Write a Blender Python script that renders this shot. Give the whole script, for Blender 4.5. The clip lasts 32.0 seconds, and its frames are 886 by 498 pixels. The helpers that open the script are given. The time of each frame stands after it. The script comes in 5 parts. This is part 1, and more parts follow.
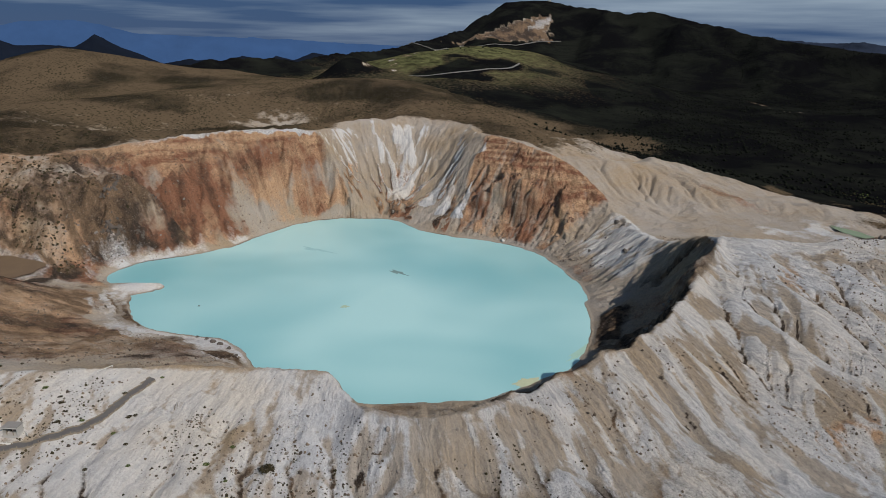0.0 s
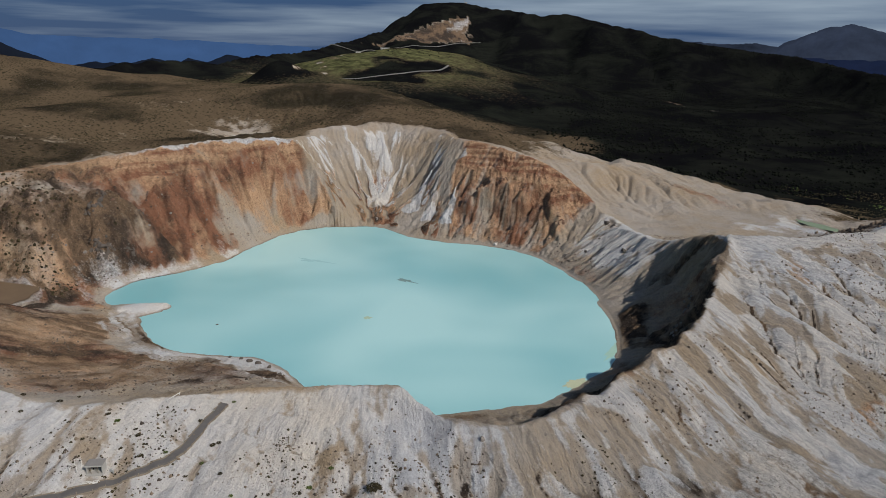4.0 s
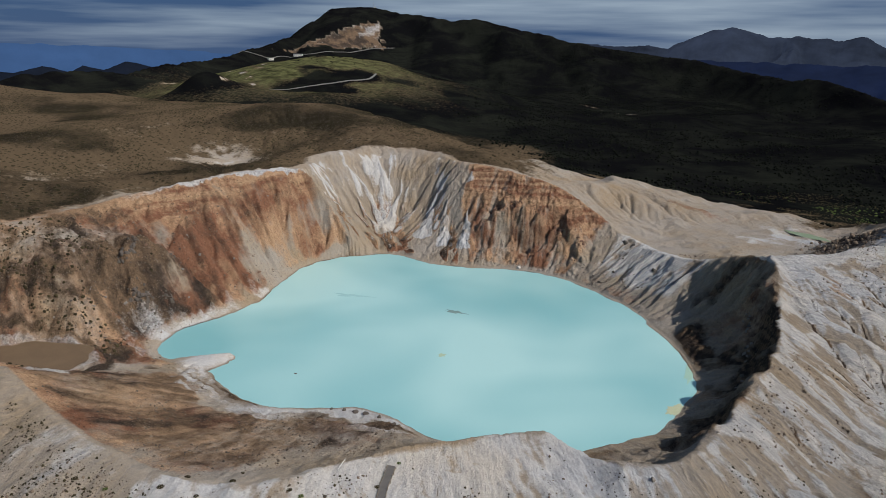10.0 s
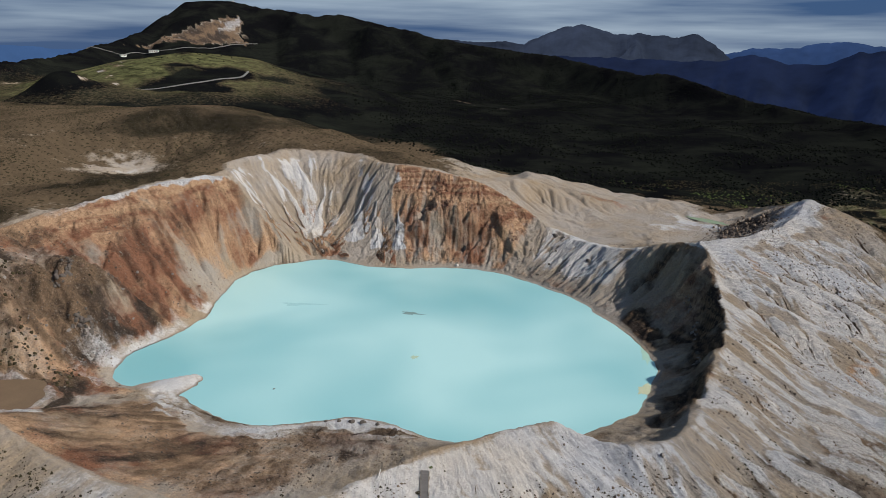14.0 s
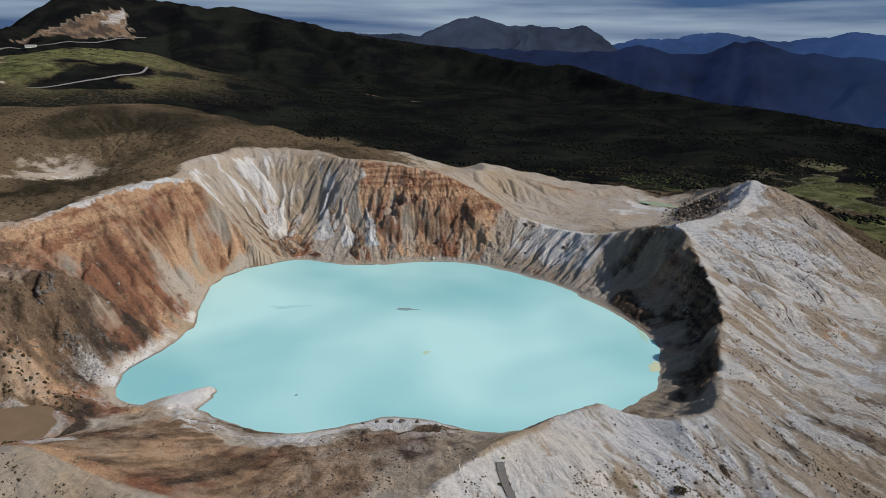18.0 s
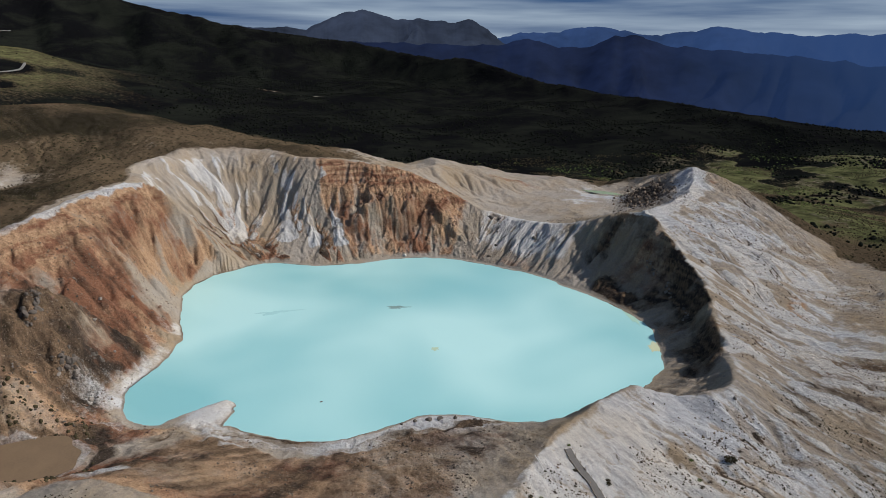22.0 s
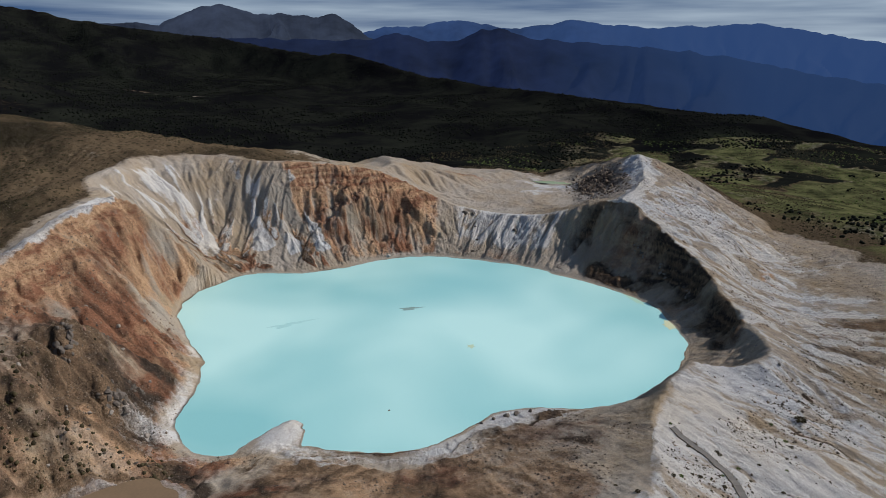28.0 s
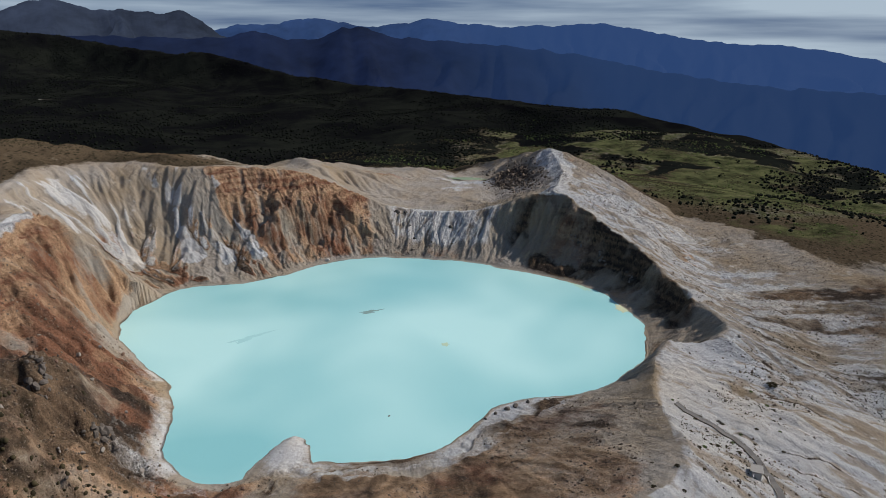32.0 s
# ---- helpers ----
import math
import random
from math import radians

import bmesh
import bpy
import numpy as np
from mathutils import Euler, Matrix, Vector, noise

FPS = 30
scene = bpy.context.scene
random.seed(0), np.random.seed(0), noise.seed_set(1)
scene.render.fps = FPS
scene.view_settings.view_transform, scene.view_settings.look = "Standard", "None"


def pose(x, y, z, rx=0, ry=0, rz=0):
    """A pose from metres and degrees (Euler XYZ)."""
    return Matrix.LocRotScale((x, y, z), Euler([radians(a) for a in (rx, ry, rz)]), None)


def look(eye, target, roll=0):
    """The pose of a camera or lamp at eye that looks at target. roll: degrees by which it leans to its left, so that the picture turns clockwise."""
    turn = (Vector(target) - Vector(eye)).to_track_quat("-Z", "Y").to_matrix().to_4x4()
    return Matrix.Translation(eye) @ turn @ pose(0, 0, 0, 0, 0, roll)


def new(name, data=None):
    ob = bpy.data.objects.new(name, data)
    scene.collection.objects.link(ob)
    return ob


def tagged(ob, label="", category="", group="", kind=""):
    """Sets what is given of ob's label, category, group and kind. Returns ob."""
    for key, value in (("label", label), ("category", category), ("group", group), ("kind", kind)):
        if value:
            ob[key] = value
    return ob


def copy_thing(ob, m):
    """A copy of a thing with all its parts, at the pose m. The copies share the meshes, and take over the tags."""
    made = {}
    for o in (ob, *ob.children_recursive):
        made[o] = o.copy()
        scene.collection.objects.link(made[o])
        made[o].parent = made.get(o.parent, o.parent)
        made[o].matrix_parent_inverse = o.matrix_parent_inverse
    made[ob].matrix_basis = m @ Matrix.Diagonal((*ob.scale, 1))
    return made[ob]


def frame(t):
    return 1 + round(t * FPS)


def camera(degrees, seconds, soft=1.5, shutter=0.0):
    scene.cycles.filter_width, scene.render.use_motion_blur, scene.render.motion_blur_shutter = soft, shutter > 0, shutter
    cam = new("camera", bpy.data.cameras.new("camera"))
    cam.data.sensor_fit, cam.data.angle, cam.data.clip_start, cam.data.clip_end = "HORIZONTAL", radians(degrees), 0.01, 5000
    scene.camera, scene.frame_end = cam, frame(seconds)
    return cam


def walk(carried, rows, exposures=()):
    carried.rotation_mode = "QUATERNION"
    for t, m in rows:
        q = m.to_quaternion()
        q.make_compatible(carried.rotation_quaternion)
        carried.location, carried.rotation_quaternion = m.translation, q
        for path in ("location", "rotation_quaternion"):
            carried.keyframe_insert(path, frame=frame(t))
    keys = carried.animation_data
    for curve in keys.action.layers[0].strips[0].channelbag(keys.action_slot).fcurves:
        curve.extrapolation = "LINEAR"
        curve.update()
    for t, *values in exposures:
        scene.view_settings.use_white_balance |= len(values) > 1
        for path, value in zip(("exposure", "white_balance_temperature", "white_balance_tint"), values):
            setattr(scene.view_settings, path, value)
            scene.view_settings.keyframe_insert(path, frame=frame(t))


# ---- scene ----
cam = camera(65.31, 32.0, 0.5)
# seconds, place, yaw to the left from +y, pitch, roll
PATH = [
    (0, 133.17, -310.97, 114.49, 18.920, -16.775, 0.963),
    (0.5, 128.12, -313.21, 114.51, 18.764, -16.745, 1.106),
    (1, 122.94, -315.48, 114.60, 17.129, -16.699, 1.240),
    (1.5, 117.60, -317.59, 114.82, 15.503, -16.628, 1.123),
    (2, 112.08, -319.51, 115.15, 14.275, -16.612, 1.109),
    (2.5, 106.39, -321.16, 115.61, 13.490, -16.616, 1.074),
    (3, 100.54, -322.65, 116.20, 12.951, -16.639, 1.059),
    (3.5, 94.51, -324.05, 116.93, 12.486, -16.636, 1.008),
    (5.5, 69.54, -329.67, 120.72, 7.809, -16.547, 0.770),
    (6, 63.20, -330.61, 121.86, 6.987, -16.493, 0.729),
    (6.5, 56.89, -331.32, 123.08, 6.667, -16.490, 0.669),
    (7, 50.62, -331.88, 124.39, 6.431, -16.483, 0.591),
    (7.5, 44.41, -332.36, 125.77, 5.991, -16.490, 0.616),
    (8, 38.25, -332.82, 127.19, 5.172, -16.510, 0.636),
    (8.5, 32.14, -333.29, 128.67, 4.574, -16.498, 0.583),
    (9, 26.13, -333.78, 130.19, 4.143, -16.497, 0.587),
    (9.5, 20.28, -334.37, 131.71, 3.689, -16.462, 0.631),
    (10, 14.59, -335.05, 133.16, 3.238, -16.468, 0.640),
    (10.5, 9.02, -335.76, 134.42, 2.497, -16.465, 0.684),
    (11, 3.51, -336.38, 135.45, 1.230, -16.461, 0.699),
    (11.5, -1.97, -336.79, 136.18, -0.054, -16.553, 0.701),
    (12, -7.48, -336.98, 136.65, -0.828, -16.629, 0.701),
    (12.5, -13.04, -337.02, 136.91, -0.808, -16.679, 0.634),
    (13, -18.70, -337.04, 137.07, -1.377, -16.673, 0.631),
    (13.5, -24.55, -337.09, 137.21, -3.977, -16.734, 0.615),
    (14, -30.56, -337.08, 137.38, -8.305, -16.741, 0.787),
    (14.5, -36.71, -336.86, 137.60, -11.243, -16.881, 0.761),
    (15, -42.84, -336.35, 137.84, -11.270, -16.949, 0.719),
    (15.5, -48.83, -335.50, 137.98, -11.654, -17.013, 0.715),
    (17.5, -72.09, -329.11, 137.75, -15.746, -17.229, 0.543),
    (18, -78.41, -326.97, 137.60, -17.108, -17.252, 0.497),
    (18.5, -84.78, -324.65, 137.47, -18.050, -17.290, 0.473),
    (19, -91.04, -322.28, 137.41, -19.158, -17.387, 0.532),
    (19.5, -96.95, -320.04, 137.45, -20.339, -17.425, 0.541),
    (20, -102.76, -317.88, 137.57, -21.366, -17.502, 0.583),
    (20.5, -108.57, -315.73, 137.74, -22.402, -17.541, 0.538),
    (21, -114.44, -313.49, 137.93, -23.569, -17.610, 0.477),
    (21.3, -118.03, -312.05, 138.03, -24.445, -17.368, 0.477),
    (21.5, -120.41, -311.05, 138.08, -25.101, -17.637, 0.552),
    (22, -126.29, -308.42, 138.20, -26.630, -17.663, 0.622),
    (22.2, -128.57, -307.34, 138.25, -27.064, -17.496, 0.650),
    (22.5, -131.89, -305.69, 138.32, -27.954, -17.691, 0.806),
    (23, -137.16, -302.90, 138.43, -29.088, -17.763, 0.585),
    (23.5, -142.10, -300.15, 138.52, -30.016, -17.708, 0.769),
    (24, -146.98, -297.35, 138.57, -30.701, -17.765, 0.495),
    (24.5, -151.97, -294.35, 138.64, -31.445, -17.790, 0.198),
    (25, -157.03, -291.18, 138.73, -32.258, -17.794, 0.189),
    (25.5, -162.15, -287.85, 138.83, -33.026, -17.822, 0.323),
    (27.5, -183.01, -272.99, 139.41, -36.707, -18.006, 0.478),
    (28, -187.92, -269.20, 139.49, -38.117, -18.031, 0.262),
    (28.5, -192.59, -265.44, 139.53, -39.818, -18.066, 0.602),
    (29, -197.11, -261.60, 139.54, -41.737, -18.093, 0.724),
    (29.5, -201.51, -257.63, 139.51, -43.709, -18.110, 0.803),
    (30, -205.78, -253.48, 139.41, -45.283, -18.149, 0.570),
    (30.5, -209.90, -249.08, 139.25, -46.666, -18.158, 0.604),
    (31, -213.86, -244.45, 139.09, -48.007, -18.179, 0.401),
    (31.5, -217.68, -239.66, 138.98, -49.203, -18.120, 0.326),
    (32, -221.44, -234.83, 138.86, -50.029, -18.064, 0.638),
]
walk(cam, [(t, pose(x, y, z, 90 + pitch, 0, yaw) @ pose(0, 0, 0, 0, 0, roll)) for t, x, y, z, yaw, pitch, roll in PATH],
     exposures=((0, -0.34), (3, -0.38), (6, -0.38), (9, -0.28), (12, -0.18), (15, -0.06), (24, -0.04), (32, -0.06)))

# sun from the east-south-east, low over the right-hand ridge
SUN_AZ, SUN_EL = radians(-33), radians(37)
world = bpy.data.worlds.new("sky")
scene.world = world
world.use_nodes = True
wn, wl = world.node_tree.nodes, world.node_tree.links
wn.clear()


def wnode(kind, **kw):
    n = wn.new(kind)
    for k, v in kw.items():
        n.inputs[k].default_value = v
    return n


sky = wn.new("ShaderNodeTexSky")
sky.sky_type, sky.sun_disc = "NISHITA", False
sky.sun_elevation, sky.sun_rotation = SUN_EL, radians(90) - SUN_AZ
sky.altitude, sky.air_density, sky.dust_density = 2000, 1.2, 0.6
bg_sky = wnode("ShaderNodeBackground", Strength=0.05)
wl.new(sky.outputs[0], bg_sky.inputs[0])
# streaks of broken stratus, stretched along the horizon
wtc = wn.new("ShaderNodeTexCoord")
wmap = wn.new("ShaderNodeMapping")
wmap.inputs["Scale"].default_value = (1.0, 1.0, 15.0)
wl.new(wtc.outputs["Generated"], wmap.inputs[0])
wno = wnode("ShaderNodeTexNoise", Scale=2.2, Detail=5.0, Roughness=0.5)
wl.new(wmap.outputs[0], wno.inputs["Vector"])
wcr = wn.new("ShaderNodeValToRGB")
wcr.color_ramp.elements[0].position, wcr.color_ramp.elements[0].color = 0.38, (0.042, 0.112, 0.275, 1)
wcr.color_ramp.elements[1].position, wcr.color_ramp.elements[1].color = 0.74, (0.52, 0.65, 0.79, 1)
wsep = wn.new("ShaderNodeSeparateXYZ")
wl.new(wtc.outputs["Generated"], wsep.inputs[0])
weast = wn.new("ShaderNodeMath")
weast.operation, weast.inputs[1].default_value = "MULTIPLY_ADD", 0.11
wl.new(wsep.outputs[0], weast.inputs[0])
wl.new(wno.outputs[0], weast.inputs[2])
wl.new(weast.outputs[0], wcr.inputs[0])
bg_cloud = wnode("ShaderNodeBackground", Strength=0.80)
wl.new(wcr.outputs[0], bg_cloud.inputs[0])
wmix = wnode("ShaderNodeMixShader", Fac=0.93)
wl.new(bg_sky.outputs[0], wmix.inputs[1])
wl.new(bg_cloud.outputs[0], wmix.inputs[2])
wout = wn.new("ShaderNodeOutputWorld")
wl.new(wmix.outputs[0], wout.inputs[0])

sun = new("sun", bpy.data.lights.new("sun", "SUN"))
sun.data.energy, sun.data.angle, sun.data.color = 5.1, radians(0.6), (1.0, 0.94, 0.855)
sun.matrix_world = look((400 * math.cos(SUN_AZ), 400 * math.sin(SUN_AZ), 400 * math.tan(SUN_EL)), (0, 0, 0))


# ---- materials ----
def material(name):
    m = bpy.data.materials.new(name)
    m.use_nodes = True
    nt = m.node_tree
    bsdf = nt.nodes["Principled BSDF"]
    return m, nt, bsdf


def add(nt, kind, **kw):
    n = nt.nodes.new(kind)
    for k, v in kw.items():
        n.inputs[k.replace("_", " ")].default_value = v
    return n


def mixed(nt, fac, a, b):
    """A colour mix; a, b and fac may be sockets or values."""
    n = nt.nodes.new("ShaderNodeMix")
    n.data_type = "RGBA"
    for sock, v in ((n.inputs[0], fac), (n.inputs[6], a), (n.inputs[7], b)):
        if isinstance(v, bpy.types.NodeSocket):
            nt.links.new(v, sock)
        elif isinstance(v, tuple):
            sock.default_value = (*v, 1)
        else:
            sock.default_value = v
    return n.outputs[2]


def calc(nt, op, a, b=0.0, c=0.0, clamp=False):
    n = nt.nodes.new("ShaderNodeMath")
    n.operation, n.use_clamp = op, clamp
    for sock, v in zip(n.inputs, (a, b, c)):
        if isinstance(v, bpy.types.NodeSocket):
            nt.links.new(v, sock)
        else:
            sock.default_value = v
    return n.outputs[0]


def noisy(nt, vec, scale, detail=6.0, rough=0.6, distort=0.0):
    n = add(nt, "ShaderNodeTexNoise", Scale=scale, Detail=detail, Roughness=rough, Distortion=distort)
    nt.links.new(vec, n.inputs["Vector"])
    return n.outputs[0]


def place_of(nt, scale=(1, 1, 1)):
    tc = nt.nodes.new("ShaderNodeTexCoord")
    mp = nt.nodes.new("ShaderNodeMapping")
    mp.inputs["Scale"].default_value = scale
    nt.links.new(tc.outputs["Object"], mp.inputs[0])
    return mp.outputs[0]


def plain(name, color, rough=0.8, metal=0.0, vary=0.25, scale=1.0):
    """One material for small things: a base colour with two scales of mottling."""
    m, nt, b = material(name)
    p = place_of(nt)
    n1, n2 = noisy(nt, p, 0.7 * scale), noisy(nt, p, 9.0 * scale)
    f = calc(nt, "ADD", calc(nt, "MULTIPLY", n1, 0.6), calc(nt, "MULTIPLY", n2, 0.4))
    dark, light = tuple(c * (1 - vary) for c in color), tuple(min(1, c * (1 + vary)) for c in color)
    nt.links.new(mixed(nt, f, dark, light), b.inputs["Base Color"])
    b.inputs["Roughness"].default_value, b.inputs["Metallic"].default_value = rough, metal
    return m


def ground_material():
    m, nt, b = material("volcanic_ground")
    p = place_of(nt)
    ga = add(nt, "ShaderNodeVertexColor")
    ga.layer_name = "soils"
    gb = add(nt, "ShaderNodeVertexColor")
    gb.layer_name = "cover"
    sa, sb = add(nt, "ShaderNodeSeparateColor"), add(nt, "ShaderNodeSeparateColor")
    nt.links.new(ga.outputs[0], sa.inputs[0])
    nt.links.new(gb.outputs[0], sb.inputs[0])
    big, mid, fine = noisy(nt, p, 0.022, 5), noisy(nt, p, 0.16, 10, 0.68), noisy(nt, p, 0.9, 8, 0.75)
    ragged = calc(nt, "MULTIPLY_ADD", fine, 0.4, calc(nt, "MULTIPLY", mid, 0.6))
    # fine washing lines that run down from the rim: bearing and distance from the lake's centre
    xyz = add(nt, "ShaderNodeSeparateXYZ")
    nt.links.new(p, xyz.inputs[0])
    east, north = xyz.outputs[0], calc(nt, "ADD", xyz.outputs[1], 15.0)
    wash_at = add(nt, "ShaderNodeCombineXYZ")
    bearing = calc(nt, "MULTIPLY_ADD", calc(nt, "SUBTRACT", mid, 0.5), 5.0, calc(nt, "MULTIPLY", calc(nt, "ARCTAN2", north, calc(nt, "MULTIPLY", east, -1.0)), 180.0))
    nt.links.new(bearing, wash_at.inputs[0])
    nt.links.new(calc(nt, "MULTIPLY", calc(nt, "SQRT", calc(nt, "ADD", calc(nt, "MULTIPLY", east, east), calc(nt, "MULTIPLY", north, north))), 0.09), wash_at.inputs[1])
    wash = noisy(nt, wash_at.outputs[0], 0.75, 6, 0.68)
    loose = gb.outputs["Alpha"]

    def sharp(mask, n, hard=3.2, wob=1.1):
        s = calc(nt, "MULTIPLY_ADD", calc(nt, "SUBTRACT", n, 0.5), wob, mask)
        return calc(nt, "MULTIPLY_ADD", calc(nt, "SUBTRACT", s, 0.5), hard, 0.5, True)

    tanf = calc(nt, "MULTIPLY_ADD", calc(nt, "SUBTRACT", calc(nt, "MULTIPLY_ADD", wash, 0.3, calc(nt, "MULTIPLY", big, 0.7)), 0.5), 4.5, 0.40, True)
    col = mixed(nt, tanf, (0.328, 0.292, 0.258), (0.300, 0.230, 0.158))
    patch = noisy(nt, p, 0.11, 9, 0.7, 0.4)
    toned = calc(nt, "ADD", calc(nt, "SUBTRACT", ga.outputs["Alpha"], 0.5), calc(nt, "SUBTRACT", patch, 0.5))
    ore = mixed(nt, calc(nt, "MULTIPLY_ADD", toned, 3.2, 0.5, True), (0.405, 0.262, 0.165), (0.215, 0.106, 0.067))
    col = mixed(nt, sharp(sa.outputs[0], ragged), col, ore)
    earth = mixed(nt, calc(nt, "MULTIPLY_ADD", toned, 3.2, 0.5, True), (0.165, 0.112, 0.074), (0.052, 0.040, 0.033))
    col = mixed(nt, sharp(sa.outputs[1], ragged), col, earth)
    col = mixed(nt, sharp(sa.outputs[2], ragged), col, mixed(nt, tanf, (0.455, 0.458, 0.478), (0.495, 0.456, 0.412)))
    col = mixed(nt, sharp(sb.outputs[0], mid), col, mixed(nt, sharp(sa.outputs[1], mid, 1.6), (0.100, 0.073, 0.047), (0.032, 0.026, 0.018)))
    # low dark dwarf shrubs dotted over the scrub, small stones over the rest
    dots = add(nt, "ShaderNodeTexVoronoi", Scale=0.30)
    nt.links.new(p, dots.inputs["Vector"])
    dotf = calc(nt, "MULTIPLY", calc(nt, "LESS_THAN", calc(nt, "MULTIPLY_ADD", mid, 0.5, dots.outputs["Distance"]), 0.56), calc(nt, "MULTIPLY", sb.outputs[0], 0.95))
    col = mixed(nt, dotf, col, (0.030, 0.027, 0.016))
    soil = calc(nt, "MAXIMUM", sa.outputs[0], sa.outputs[1])
    stones = add(nt, "ShaderNodeTexVoronoi", Scale=0.8)
    nt.links.new(p, stones.inputs["Vector"])
    stonef = calc(nt, "LESS_THAN", calc(nt, "MULTIPLY_ADD", fine, 0.2, stones.outputs["Distance"]), calc(nt, "MULTIPLY_ADD", mid, 0.5, 0.02))
    col = mixed(nt, calc(nt, "MULTIPLY", stonef, calc(nt, "MULTIPLY_ADD", soil, 0.75, 0.14)), col, mixed(nt, 0.7, col, (0.025, 0.021, 0.018)))
    chips = add(nt, "ShaderNodeTexVoronoi", Scale=1.15)
    nt.links.new(p, chips.inputs["Vector"])
    chipf = calc(nt, "LESS_THAN", calc(nt, "MULTIPLY_ADD", fine, 0.25, chips.outputs["Distance"]), calc(nt, "MULTIPLY_ADD", mid, 0.5, 0.05))
    col = mixed(nt, calc(nt, "MULTIPLY", chipf, calc(nt, "MULTIPLY", soil, 0.7)), col, mixed(nt, 0.35, col, (0.55, 0.48, 0.42)))
    # meadow in uneven tufts, and woods in darker and paler stands
    tuft = calc(nt, "MULTIPLY_ADD", calc(nt, "SUBTRACT", noisy(nt, p, 0.045, 9, 0.7), 0.5), 4.0, 0.5, True)
    col = mixed(nt, sharp(sb.outputs[2], mid, 1.8, 1.3), col, mixed(nt, tuft, (0.026, 0.029, 0.015), (0.130, 0.132, 0.058)))
    # wood colours far below real foliage: cloud shade over the mountain is included
    stand = calc(nt, "MULTIPLY_ADD", calc(nt, "SUBTRACT", noisy(nt, p, 0.008, 9, 0.68, 0.5), 0.5), 5.0, 0.36, True)
    col = mixed(nt, sharp(sb.outputs[1], mid, 3.0), col, mixed(nt, stand, (0.0052, 0.0054, 0.0062), (0.0145, 0.0160, 0.0130)))
    # grain and grit
    crisp = noisy(nt, p, 2.1, 5, 0.7)
    grit = calc(nt, "MULTIPLY_ADD", calc(nt, "SUBTRACT", calc(nt, "MULTIPLY_ADD", crisp, 0.5, calc(nt, "MULTIPLY", fine, 0.5)), 0.5), 5.5, 0.5, True)
    lines = calc(nt, "MULTIPLY_ADD", calc(nt, "SUBTRACT", wash, 0.5), calc(nt, "MULTIPLY", loose, 2.0), 0.0)
    shade = add(nt, "ShaderNodeVectorMath")
    shade.operation = "SCALE"
    nt.links.new(col, shade.inputs[0])
    nt.links.new(calc(nt, "ADD", lines, calc(nt, "MULTIPLY_ADD", grit, calc(nt, "MULTIPLY_ADD", soil, 0.62, 0.18), calc(nt, "MULTIPLY_ADD", soil, -0.27, 0.87))), shade.inputs["Scale"])
    nt.links.new(shade.outputs[0], b.inputs["Base Color"])
    b.inputs["Roughness"].default_value = 0.95
    b.inputs["Diffuse Roughness"].default_value = 0.45
    b.inputs["Specular IOR Level"].default_value = 0.0
    bump = add(nt, "ShaderNodeBump", Strength=1.0, Distance=2.0)
    rough = calc(nt, "MULTIPLY_ADD", soil, 0.85, 0.38)
    hsum = calc(nt, "MULTIPLY", rough, calc(nt, "MULTIPLY_ADD", crisp, 0.42, calc(nt, "MULTIPLY_ADD", fine, 0.65, calc(nt, "MULTIPLY", mid, 0.8))))
    hsum = calc(nt, "ADD", hsum, calc(nt, "MULTIPLY", calc(nt, "MULTIPLY", wash, loose), 1.5))
    nt.links.new(hsum, bump.inputs["Height"])
    nt.links.new(bump.outputs[0], b.inputs["Normal"])
    return m


def water_material():
    m, nt, b = material("milky_turquoise_water")
    p = place_of(nt)
    # broad patches of cloud shade and reflection, painted into the water colour
    n1 = noisy(nt, p, 0.011, 2, 0.45, 0.25)
    f = calc(nt, "MULTIPLY_ADD", calc(nt, "SUBTRACT", n1, 0.5), 3.4, 0.55, True)
    nt.links.new(mixed(nt, f, (0.215, 0.475, 0.505), (0.425, 0.675, 0.675)), b.inputs["Base Color"])
    b.inputs["Roughness"].default_value = 0.28
    b.inputs["IOR"].default_value = 1.33
    bump = add(nt, "ShaderNodeBump", Strength=0.06, Distance=0.1)
    nt.links.new(noisy(nt, p, 0.9, 3), bump.inputs["Height"])
    nt.links.new(bump.outputs[0], b.inputs["Normal"])
    return m


def haze_material(name, color, vary, valley_haze=None):
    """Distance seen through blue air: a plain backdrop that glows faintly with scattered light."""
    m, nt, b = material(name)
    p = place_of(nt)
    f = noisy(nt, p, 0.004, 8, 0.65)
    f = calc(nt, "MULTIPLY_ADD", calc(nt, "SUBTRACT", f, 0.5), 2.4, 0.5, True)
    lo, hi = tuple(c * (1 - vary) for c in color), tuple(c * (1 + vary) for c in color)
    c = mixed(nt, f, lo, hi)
    # bluer air towards the valley, put into the glow's colour by place
    if valley_haze:
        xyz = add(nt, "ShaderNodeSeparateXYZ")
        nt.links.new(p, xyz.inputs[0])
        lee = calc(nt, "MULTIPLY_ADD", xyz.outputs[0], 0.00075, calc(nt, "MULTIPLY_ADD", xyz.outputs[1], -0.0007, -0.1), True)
        c = mixed(nt, lee, c, valley_haze)
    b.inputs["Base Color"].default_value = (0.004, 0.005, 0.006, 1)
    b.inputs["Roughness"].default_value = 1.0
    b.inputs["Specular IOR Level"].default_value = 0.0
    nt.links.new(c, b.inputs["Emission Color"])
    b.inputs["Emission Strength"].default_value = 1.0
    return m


GROUND, WATER = ground_material(), water_material()


